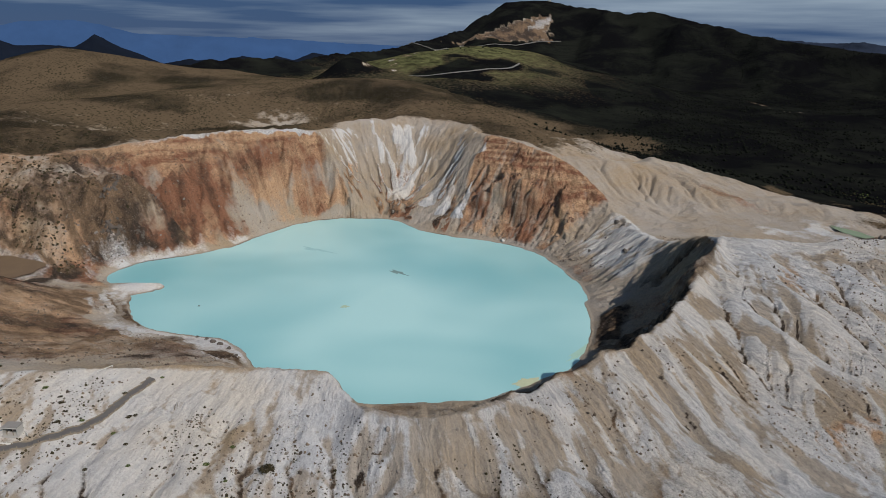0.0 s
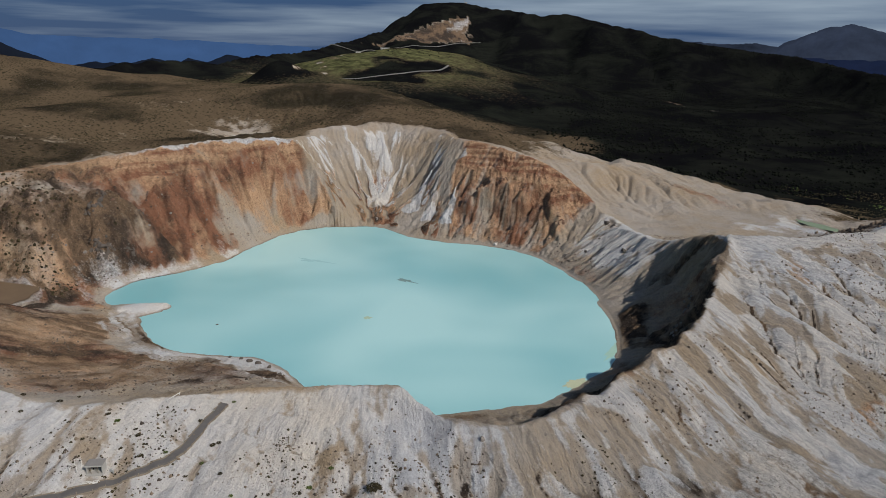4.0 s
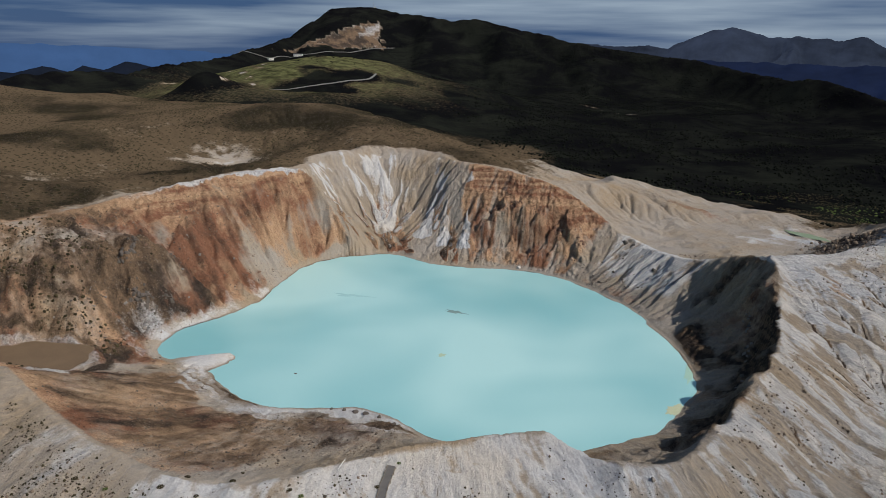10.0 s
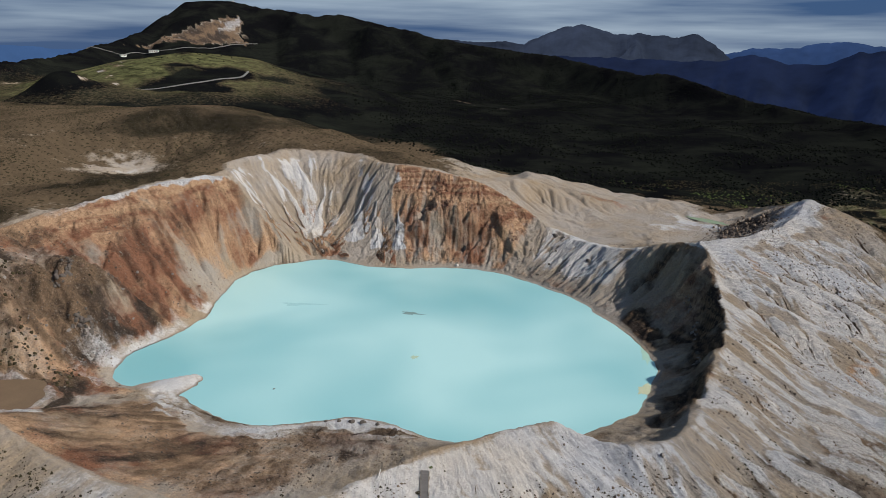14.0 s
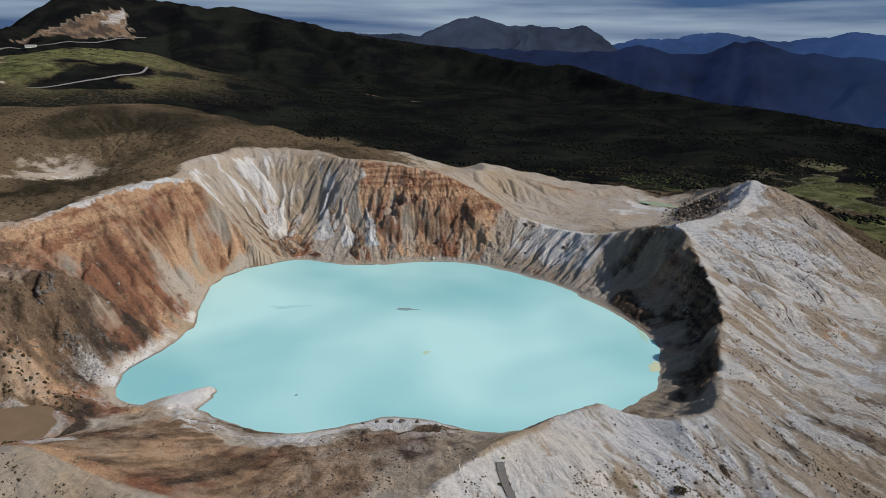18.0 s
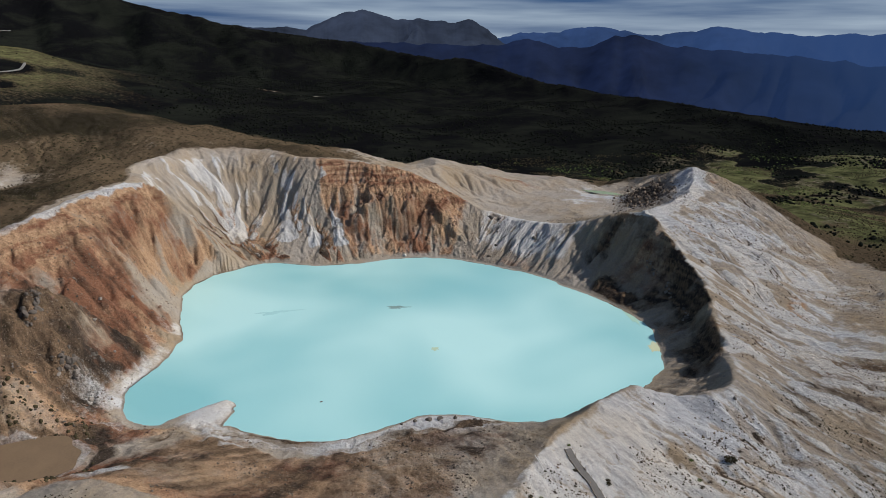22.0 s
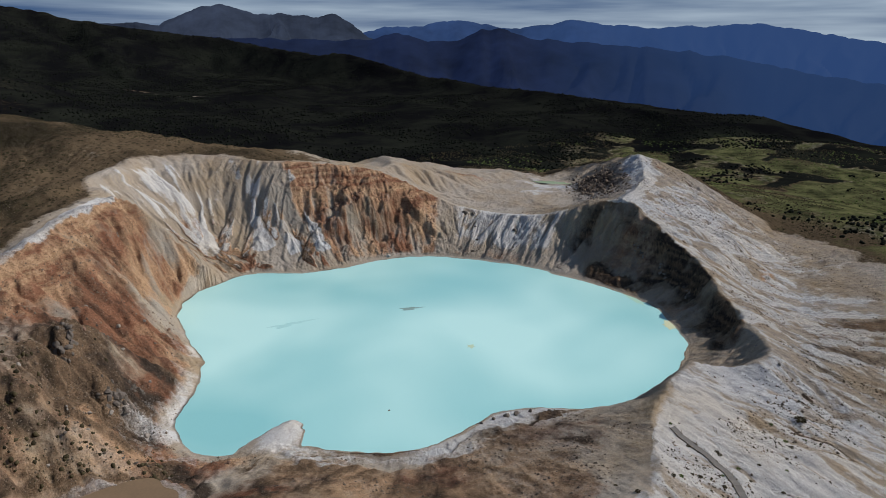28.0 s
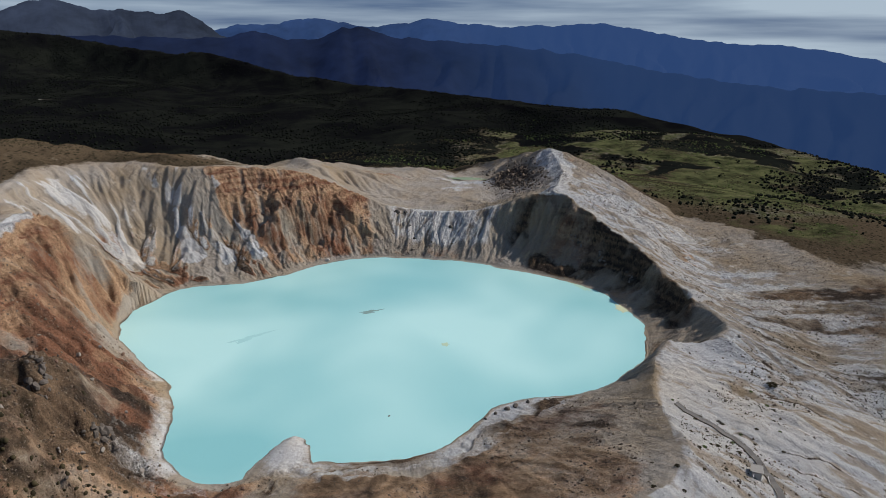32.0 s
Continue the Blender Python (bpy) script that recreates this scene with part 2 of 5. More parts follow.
# ---- noise on arrays ----
def hash2(i, j, seed):
    n = (i * 374761393 + j * 668265263 + seed * 974634541) & 0x7FFFFFFF
    n = ((n ^ (n >> 13)) * 1274126177) & 0x7FFFFFFF
    n = ((n ^ (n >> 15)) * 668265261) & 0x7FFFFFFF
    return (n ^ (n >> 16)) / 0x7FFFFFFF


def vnoise(x, y, seed=0):
    """Smooth value noise in -1..1."""
    i, j = np.floor(x).astype(np.int64), np.floor(y).astype(np.int64)
    u, v = x - i, y - j
    u, v = u * u * u * (u * (u * 6 - 15) + 10), v * v * v * (v * (v * 6 - 15) + 10)
    i0, j0 = int(i.min()), int(j.min())
    ni, nj = int(i.max()) - i0 + 2, int(j.max()) - j0 + 2
    if ni * nj < i.size:
        table = hash2(*np.meshgrid(np.arange(i0, i0 + ni), np.arange(j0, j0 + nj), indexing="ij"), seed).ravel()
        at = (i - i0) * nj + (j - j0)
        a, b, c, d = table[at], table[at + nj], table[at + 1], table[at + nj + 1]
    else:
        a, b, c, d = hash2(i, j, seed), hash2(i + 1, j, seed), hash2(i, j + 1, seed), hash2(i + 1, j + 1, seed)
    return 2 * (a + (b - a) * u + (c - a) * v + (a - b - c + d) * u * v) - 1


def fbm(x, y, size, octaves=4, seed=0, rough=0.5):
    total, amp = 0.0, 1.0
    for o in range(octaves):
        total = total + amp * vnoise(x / size + 17.3 * o, y / size - 9.1 * o, seed + o)
        amp, size = amp * rough, size / 2.03
    return total


def ridged(x, y, size, octaves=3, seed=0):
    """Sharp-crested noise in 0..1: ribs with narrow gullies between them."""
    total, amp, norm = 0.0, 1.0, 0.0
    for o in range(octaves):
        total = total + amp * (np.abs(vnoise(x / size + 5.7 * o, y / size, seed + o)))
        norm, amp, size = norm + amp, amp * 0.5, size / 2.1
    return total / norm


def ease(a, b, x):
    t = np.clip((x - a) / (b - a), 0, 1)
    return t * t * (3 - 2 * t)


def blob(x, y, cx, cy, sx, sy=None, turn=0.0):
    sy = sy or sx
    c, s = math.cos(radians(turn)), math.sin(radians(turn))
    dx, dy = x - cx, y - cy
    return np.exp(-(((c * dx + s * dy) / sx) ** 2 + ((c * dy - s * dx) / sy) ** 2))


# ---- the crater in plan: rings round its centre, every ten degrees from east, anticlockwise ----
CX, CY = 0.0, -15.0
SHORE = (101, 99, 97, 95, 96, 97, 97, 95, 92, 91, 98, 120, 126, 129, 124, 114, 108, 106,
         113, 131, 135, 117, 114, 111, 103, 92, 95, 106, 113, 120, 122, 124, 121, 120.5, 113.2, 106.7)
CREST_R = (150, 143, 137, 136, 142, 146, 149, 147, 155, 170, 208, 210, 199, 167, 161, 161, 165, 180,
           200, 212, 185, 182, 187, 181, 178, 176, 164, 157, 151, 150, 153, 146, 144, 145, 145, 147)
CREST_Z = (38, 30, 23, 20, 20, 26, 40, 48, 51, 53, 54, 54.5, 51, 52, 55, 56.5, 56, 52,
           49, 44, 9, 14, 30, 25, 22, 21, 19, 16.5, 14.5, 13, 14, 14.5, 17, 20, 25, 32)
MID = (.42, .42, .42, .42, .45, .50, .50, .48, .45, .40, .30, .24, .40, .66, .62, .58, .55, .58,
       .70, .66, .60, .50, .45, .42, .42, .45, .48, .50, .50, .42, .42, .40, .40, .40, .40, .40)
OUT1_R = (190, 222, 205, 250, 200, 176, 166, 195, 200, 215, 250, 260, 226, 205, 195, 190, 190, 234,
          236, 240, 230, 215, 220, 215, 210, 205, 196, 190, 185, 181, 185, 185, 184, 190, 192, 193)
OUT1_Z = (15, 27, 16.0, 15.2, 17.5, 24, 39, 41, 47, 52, 57, 58, 49, 48, 49, 50, 50, 54,
          53, 48, 32, 36, 31, 18, 13, 10, 9, 6, 4.5, 3, 1, 0, -1, -2, 3, 7)
OUT2_R = (260, 258, 288, 294, 250, 212, 184, 260, 260, 270, 300, 330, 290, 285, 270, 260, 260, 290,
          290, 290, 280, 260, 265, 270, 270, 270, 270, 270, 270, 270, 270, 270, 270, 265, 260, 265)
OUT2_Z = (2, 20, 26, 14, 21, 29, 41, 31, 42, 50, 60, 68, 54, 47, 46, 47, 50, 56,
          54, 50, 42, 40, 24, 2, -8, -12, -18, -22, -25, -25, -24, -22, -20, -18, -13, -8)
FAR_Z = (-25, -25, -22, -14, -10, -8, -4, 5, 12, 28, 56, 76, 78, 72, 68, 64, 62, 60,
         58, 54, 46, 30, 0, -28, -38, -44, -50, -55, -55, -55, -52, -48, -45, -42, -34, -28)


def round_ring(table, th):
    """A closed smooth curve through a value every ten degrees."""
    v = np.array(table, float)
    k = np.degrees(th) / 10.0
    i = np.floor(k).astype(int)
    t = k - i
    p0, p1, p2, p3 = v[(i - 1) % 36], v[i % 36], v[(i + 1) % 36], v[(i + 2) % 36]
    return p1 + 0.5 * t * (p2 - p0 + t * (2 * p0 - 5 * p1 + 4 * p2 - p3 + t * (3 * (p1 - p2) + p3 - p0)))


def crest(th, height=False):
    """Distance or height of the rim. The southern crest draws in to the mound and jumps back round the cove."""
    d = np.degrees(th) % 360
    v = round_ring(CREST_Z if height else CREST_R, th)
    bend = (250, 256, 262, 267, 272, 277, 282, 288, 290, 292.5, 296, 300)
    to = (21, 20, 18, 16.5, 16, 15.5, 15, 14.6, 13.8, 14.5, 14.5, 14) if height else (176, 164, 149, 140, 134, 129.5, 127.5, 128, 137, 150, 152, 153)
    return v + ease(250, 256, d) * ease(300, 296, d) * (np.interp(d, bend, to) - v)


def profile(knot_r, knot_z, r, sharp):
    """Monotone cubic along the radius, with a sharp edge at one knot. knot_*: lists of arrays like r."""
    h = [b - a for a, b in zip(knot_r, knot_r[1:])]
    d = [(b - a) / q for a, b, q in zip(knot_z, knot_z[1:], h)]
    m = [d[0]]
    for a, b in zip(d, d[1:]):
        m.append(np.where(a * b > 0, 2 * a * b / np.where(np.abs(a + b) < 1e-9, 1e-9, a + b), 0.0))
    m.append(d[-1])
    ends = list(zip(m, m[1:]))
    ends[sharp - 1], ends[sharp] = (ends[sharp - 1][0], 0.8 * d[sharp - 1]), (0.8 * d[sharp], ends[sharp][1])
    out = np.where(r < knot_r[0], knot_z[0], knot_z[-1] + d[-1] * 0)
    for k in range(len(h)):
        t = (r - knot_r[k]) / h[k]
        t2, t3 = t * t, t * t * t
        z = knot_z[k] * (2 * t3 - 3 * t2 + 1) + h[k] * ends[k][0] * (t3 - 2 * t2 + t) + knot_z[k + 1] * (3 * t2 - 2 * t3) + h[k] * ends[k][1] * (t3 - t2)
        out = np.where((r >= knot_r[k]) & (r < knot_r[k + 1]), z, out)
    return out


# the dark mountain's ridge: nodes of place and height, from its western shoulder to its eastern foot
RIDGE = ((-1500, 900, 20), (-1150, 1050, 48), (-900, 1450, 74), (-860, 1750, 90), (-820, 2030, 106), (-740, 2440, 172), (-640, 2730, 288), (-480, 2780, 290),
         (-215, 2640, 248), (75, 2490, 218), (330, 2290, 162), (690, 2070, 93), (880, 1660, 62), (1000, 1260, 5), (1030, 850, -22), (930, 490, -24))


def region(x, y):
    """The wide country round the crater."""
    lee = 0.735 * x - 0.678 * y
    base = -30 - 270 * np.maximum(ease(600, 1150, lee), ease(1080, 1500, x)) - 0.02 * np.clip(-y - 300, 0, 4000) - 120 * ease(2100, 3200, np.hypot(x, y))
    base = base + 9 * fbm(x, y, 210, 3, 47) * ease(300, 600, np.hypot(x, y))
    base = base + 83 * blob(x, y, -390, 425, 370, 250) + 42 * blob(x, y, -620, 200, 300, 260) + 46 * blob(x, y, -660, 420, 120, 140)
    base = base + 132 * blob(x, y, -390, 1430, 400, 640) + 38 * blob(x, y, -515, 985, 52, 50)
    peak = np.full_like(x, -400.0)
    for (ax, ay, az), (bx, by, bz) in zip(RIDGE, RIDGE[1:]):
        ux, uy = bx - ax, by - ay
        t = np.clip(((x - ax) * ux + (y - ay) * uy) / (ux * ux + uy * uy), 0, 1)
        d = np.hypot(x - ax - t * ux, y - ay - t * uy)
        steep = 0.37 + 0.42 * np.clip((ax + t * ux - x) / (d + 1), 0, 1)
        peak = np.maximum(peak, az + t * (bz - az) - steep * d + 0.00006 * np.minimum(d, 3000) ** 2 - 4 * np.exp(-d / 30))
    rough = ridged(x + 0.4 * y, y, 260, 4, 31)
    peak = peak - 30 * (0.55 - rough) * ease(-80, 40, peak) * ease(0, 60, 300 - peak)
    k = 18.0
    m = np.maximum(base, peak)
    return m + k * np.log(np.exp((base - m) / k) + np.exp((peak - m) / k)) + fbm(x, y, 130, 5, 41) * 3.0


SPINE = ((150, -13, 38), (186, 4, 35.5), (221, 21, 36), (246, 42, 40), (263, 59, 44), (276, 86, 36), (282, 110, 27), (276, 140, 18))


NOSE = ((-130, 92, 56), (-106, 112, 54), (-95, 106, 44), (-85.4, 102, 32), (-75, 98, 17.5), (-66, 94.3, 6), (-61.5, 92.3, 0.5))
TEETH = ((-172, 108), (-150, 126), (-136, 136), (-118, 148), (-100, 160))
FLATIRONS = (((-17, 150), (-26, 113), 8.5), ((-9, 136), (-11, 101), 6), ((6, 124), (3, 91), 5), ((-45, 164), (-55, 124), 8))


def flatiron(x, y):
    """White wedge-shaped facets low in the bowl: 1 on their spines, 0 outside."""
    out = np.zeros_like(x)
    for (ax, ay), (bx, by), w in FLATIRONS:
        ln = math.hypot(bx - ax, by - ay)
        ux, uy = (bx - ax) / ln, (by - ay) / ln
        t = ((x - ax) * ux + (y - ay) * uy) / ln
        d = np.abs((x - ax) * uy - (y - ay) * ux + 1.2 * fbm(x, y, 6, 3, 155))
        out = np.maximum(out, np.clip(1 - d / (w * np.clip(t, 0.02, 1)), 0, 1) * ease(0, 0.2, t) * ease(1.04, 0.92, t))
    return out


def ground_height(th, r):
    """Heights for arrays of bearing and distance from the crater's centre."""
    x, y = CX + r * np.cos(th), CY + r * np.sin(th)
    away = ease(0, 30, np.abs(r - round_ring(SHORE, th)))
    wob = fbm(x, y, 34, 3, 3) * away * ease(600, 300, r)
    tw = th + radians(1.6) * wob
    rw = r + 2.6 * fbm(x, y, 22, 3, 7) * away
    s = round_ring(SHORE, th) + 1.1 * fbm(x, y, 9, 3, 11)
    cr, cz = crest(tw), crest(tw, True)
    md = round_ring(MID, tw)
    o1r, o1z = round_ring(OUT1_R, tw), round_ring(OUT1_Z, tw)
    o2r, o2z = round_ring(OUT2_R, tw), round_ring(OUT2_Z, tw)
    fz = round_ring(FAR_Z, tw)
    cliffy = np.maximum(ease(290, 300, np.degrees(tw) % 360), ease(18, 6, np.degrees(tw) % 360))
    mr = s + (0.5 + 0.17 * cliffy) * (cr - s)
    z = profile([s - 30, s, mr, cr, o1r, o2r, 0 * s + 430, 0 * s + 620], [0 * s - 7, 0 * s, cz * md, cz, o1z, o2z, fz, fz], np.maximum(rw, 40), 3)
    # spit into the lake, and the mound over the southern shore
    along, across = (x + 95) * 0.80 + (y + 62) * 0.60, -(x + 95) * 0.60 + (y + 62) * 0.80
    half = 5.2 + 0.36 * np.clip(-along, 0, 40)
    tongue = 1.9 - 2.2 * (np.abs(across + 0.9 * fbm(x, y, 5, 3, 13)) / half) ** 1.7 - 0.5 * np.clip(along, 0, 99) ** 1.4 - 0.25 * np.clip(-along - 22, 0, 99)
    z = np.maximum(z, np.maximum(tongue, -7))
    z = z + 1.5 * blob(x, y, 36, -138, 9, 6)
    z = z + 6 * blob(x, y, -146, -33, 8, 9) + 4 * blob(x, y, -152, -16, 8, 7) - 2 * blob(x, y, -138, -20, 7, 9)
    # sharp ridge from the corner of the lake wall out to the eastern peak and down beyond it
    tent = np.full_like(x, -99.0)
    for (ax, ay, az), (bx, by, bz) in zip(SPINE, SPINE[1:]):
        ux, uy = bx - ax, by - ay
        t = np.clip(((x - ax) * ux + (y - ay) * uy) / (ux * ux + uy * uy), 0, 1)
        d = np.hypot(x - ax - t * ux, y - ay - t * uy)
        left = ((x - ax) * uy - (y - ay) * ux) < 0
        tent = np.maximum(tent, az + t * (bz - az) - np.where(left, 0.62, 0.36) * d - np.where(left, 0, 0.0012) * d * d)
    tent = tent + 0.8 * fbm(x, y, 12, 3, 141)
    k = 3.0 * ease(6, 60, r - cr)+ 0.05
    top = np.maximum(z, tent)
    z = np.where(r > cr - 1, top + k * np.log(np.exp((z - top) / k) + np.exp((tent - top) / k)) * ease(0, 25, r - cr), z)
    # the white bowl: a steep funnel that falls to one corner of the shore
    fx, fy = x + 58, y - 106
    rho, phi = np.hypot(fx, fy), np.degrees(np.arctan2(fy, fx))
    funnel = 1.0 + rho * (0.58 + 0.19 * (np.abs(phi - 82) / 44) ** 2) + 60 * ease(22, 4, phi) + 60 * ease(142, 160, phi) + 80 * (phi < -60)
    z = np.where((rho < 125) & (r > s), np.minimum(z, funnel), z)
    nose = np.full_like(x, -99.0)
    for (ax, ay, az), (bx, by, bz) in zip(NOSE, NOSE[1:]):
        ux, uy = bx - ax, by - ay
        t = np.clip(((x - ax) * ux + (y - ay) * uy) / (ux * ux + uy * uy), 0, 1)
        d = np.hypot(x - ax - t * ux, y - ay - t * uy)
        left = ((x - ax) * uy - (y - ay) * ux) < 0
        nose = np.maximum(nose, az + t * (bz - az) - np.where(left, 1.1, 1.65) * d)
    z = np.where(r > s + 1, np.maximum(z, nose + 1.3 * fbm(x, y, 9, 4, 183)), z)
    # low fluted bank between the promontory and the bowl
    bank = np.full_like(x, 99.0)
    for (ax, ay), (bx, by) in zip(TEETH, TEETH[1:]):
        ux, uy = bx - ax, by - ay
        t = np.clip(((x - ax) * ux + (y - ay) * uy) / (ux * ux + uy * uy), 0, 1)
        d = np.hypot(x - ax - t * ux, y - ay - t * uy) * np.where(((x - ax) * uy - (y - ay) * ux) < 0, 1, -1)
        bank = np.where(np.abs(d) < np.abs(bank), d, bank)
    flute = 2.2 * np.abs(vnoise((0.8 * x + 0.6 * y) / 7.0, (0.8 * y - 0.6 * x) / 40.0, 191))
    z = np.where(r > cr - 2, z + 4.2 * ease(-2.2, 1.6, bank - flute + 1.0) * ease(46, 10, bank), z)
    face = flatiron(x, y)
    z = z + 2.2 * face
    z = z + ease(10, 40, rho) * ease(125, 110, rho) * ease(30, 48, phi) * ease(134, 122, phi) * ease(4, 10, r - s) * 0.8 * (ridged(np.radians(phi) * 75 + 1.5 * fbm(x, y, 14, 3, 151), rho * 0.09, 5.0, 3, 153) - 0.35)
    # cliff bands in the north wall and the western buttress
    uu = (r - s) / (cr - s)
    dg = np.degrees(th)
    edge = 0.42 + 0.10 * fbm(x, y, 21, 3, 121)
    hard = ease(-0.25, 0.15, fbm(x, y, 19, 3, 123)) * (ease(46, 56, dg) * ease(88, 80, dg) + 0.8 * ease(176, 182, dg) * ease(198, 190, dg) + 0.5 * ease(124, 130, dg) * ease(160, 145, dg))
    z = z + 7.0 * hard * (ease(edge - 0.035, edge + 0.035, uu) * ease(edge + 0.5, edge + 0.06, uu) - 0.5 * ease(edge - 0.35, edge - 0.05, uu) * ease(edge + 0.02, edge - 0.02, uu))
    # pan of dried mud
    flat = ease(1.0, 0.7, np.hypot((x + 168) / 33, (y + 87) / 22))
    z = z * (1 - flat) + 8.2 * flat
    # hollow with steaming ground, north-west
    pan = ease(1.0, 0.4, np.hypot((x + 198) / 36, (y - 202) / 32))
    z = z * (1 - pan) + 46.5 * pan
    # floor of the side basin, with a shallow pond at its far end
    bx, by = (x - 193) * 0.82 + (y - 110) * 0.57, -(x - 193) * 0.57 + (y - 110) * 0.82
    low = ease(1.0, 0.6, np.hypot(bx / 64, by / 44))
    z = z * (1 - 0.85 * low) + (16.6 - 0.03 * bx) * 0.85 * low
    px, py = (x - 229) * 0.58 - (y - 117) * 0.81, (x - 229) * 0.81 + (y - 117) * 0.58
    dip = ease(1.0, 0.6, np.hypot(px / 19, py / 7.5))
    z = z * (1 - dip) + 14.2 * dip
    # erosion: ribs run down the slopes; they fade on the flats
    wall = ease(2, 14, r - s) * ease(4, -6, r - cr)
    outer = ease(-2, 16, r - cr) * ease(420, 300, r)
    deg = np.degrees(th)
    bear = th * 150 + 6 * fbm(x, y, 40, 2, 19)
    fine = ridged(bear, r * 0.13, 6.5, 3, 23)
    bowl = blob(np.degrees(th), 0 * r, 103, 0, 14, 1) + 0.8 * blob(np.degrees(th), 0 * r, 33, 0, 14, 1)
    rib = 1.3 - 0.7 * ease(44, 52, deg) * ease(122, 112, deg) + 0.2 * bowl + 0.8 * ease(280, 320, deg) - 1.0 * ease(200, 215, deg) * ease(285, 270, deg)
    z = z + wall * rib * (fine - 0.3) * (0.55 + 0.45 * ease(0.9, 0.35, (r - s) / (cr - s)))
    south = np.clip(ease(205, 235, np.degrees(th)) + ease(30, 8, np.degrees(th)), 0, 1)
    z = z + 0.32 * outer * south * (8.5 * (ridged(bear + 0.1 * r + 9 * fbm(x, y, 55, 3, 83), r * 0.13, 24, 4, 29) - 0.32) * ease(0, 45, r - cr) + 2.4 * (ridged(bear + 4 * fbm(x, y, 18, 3, 85), r * 0.2, 8, 3, 87) - 0.3) * ease(0, 14, r - cr) + 2.2 * (fine - 0.3))
    z = z + outer * ease(280, 296, deg) * ease(362, 350, deg) * ease(4, 40, r - cr) * 4.0 * (np.abs(vnoise((bear + 0.12 * r + 7 * fbm(x, y, 60, 2, 201)) / 21.0, r * 0.004, 203)) ** 0.7 - 0.45)
    z = z + outer * (1 - south) * (1 - 0.8 * low) * (2.6 * fbm(x, y, 42, 5, 33, 0.55) + 3.0 * fbm(x, y, 85, 2, 205) * ease(20, 70, r - cr) * ease(100, 118, deg) + 1.2 * (ridged(x, y, 24, 3, 35) - 0.3))
    crag = blob(x, y, 50, 98, 34, 18) + 0.8 * blob(x, y, 122, -45, 26, 40) + 0.9 * blob(x, y, -146, -30, 22, 24) + 0.6 * blob(x, y, -108, 75, 30, 34)
    z = z + wall * crag * (1.6 * fbm(x, y, 8, 5, 37, 0.62) + 2.4 * (ridged(x, y, 6, 3, 167) - 0.35))
    calm = np.maximum(ease(200, 215, deg) * ease(300, 285, deg), ease(10, 18, deg) * ease(50, 42, deg))
    calm = np.maximum(calm, ease(88, 93, deg) * ease(121, 115, deg))
    z = z + wall * (1 - 0.8 * calm) * (0.7 * fbm(x, y, 6, 4, 39, 0.6) + 2.6 * (ridged(x, y, 8, 4, 89) - 0.33))
    z = z + 0.35 * fbm(x, y, 4.5, 3, 43) * ease(0, 8, r - s) * ease(0.05, 0.5, 1 - flat - pan - dip)
    # beds of lava and ash that stand out in the steep walls
    bedded = wall * np.maximum(ease(44, 52, deg) * ease(92, 86, deg) * ease(0.45, 0.6, uu), np.maximum(0.8 * np.maximum(ease(296, 312, deg), ease(16, 6, deg)), 0.6 * ease(124, 130, deg) * ease(176, 160, deg) * ease(0.62, 0.75, uu)))
    lay = (z + 2.4 * fbm(x, y, 26, 4, 157)) / 3.2
    z = z + 3.2 * 0.5 * bedded * (ease(0.35, 0.75, lay - np.floor(lay)) - (lay - np.floor(lay)))
    shelf = ease(1, 4, r - s) * ease(0.42, 0.2, uu + 0.12 * fbm(x, y, 18, 3, 177)) * ease(203, 212, deg) * ease(272, 262, deg)
    lay = (z + 1.1 * fbm(x, y, 16, 3, 179)) / 1.5
    z = z + 1.5 * 0.45 * shelf * (ease(0.5, 0.8, lay - np.floor(lay)) - (lay - np.floor(lay)))
    # buttresses in the dark wall that catch the light
    dark = wall * np.maximum(ease(298, 312, deg), ease(14, 6, deg))
    z = z + dark * (7.5 * (ridged(bear, r * 0.3, 15, 4, 185) - 0.33) * ease(0, 0.3, uu) * ease(1.02, 0.85, uu) + 3.0 * (ridged(x, y, 6, 4, 187) - 0.35))
    # a broken edge along the dark wall
    z = z + 2.4 * np.clip(fbm(x, y, 6.5, 3, 159), -0.6, 0.6) * ease(9, 1, np.abs(r - cr + 3)) * np.maximum(ease(296, 312, deg), ease(2, 0, deg))
    far = region(x, y)
    w = ease(380, 620, r)
    return z * (1 - w) + far * w


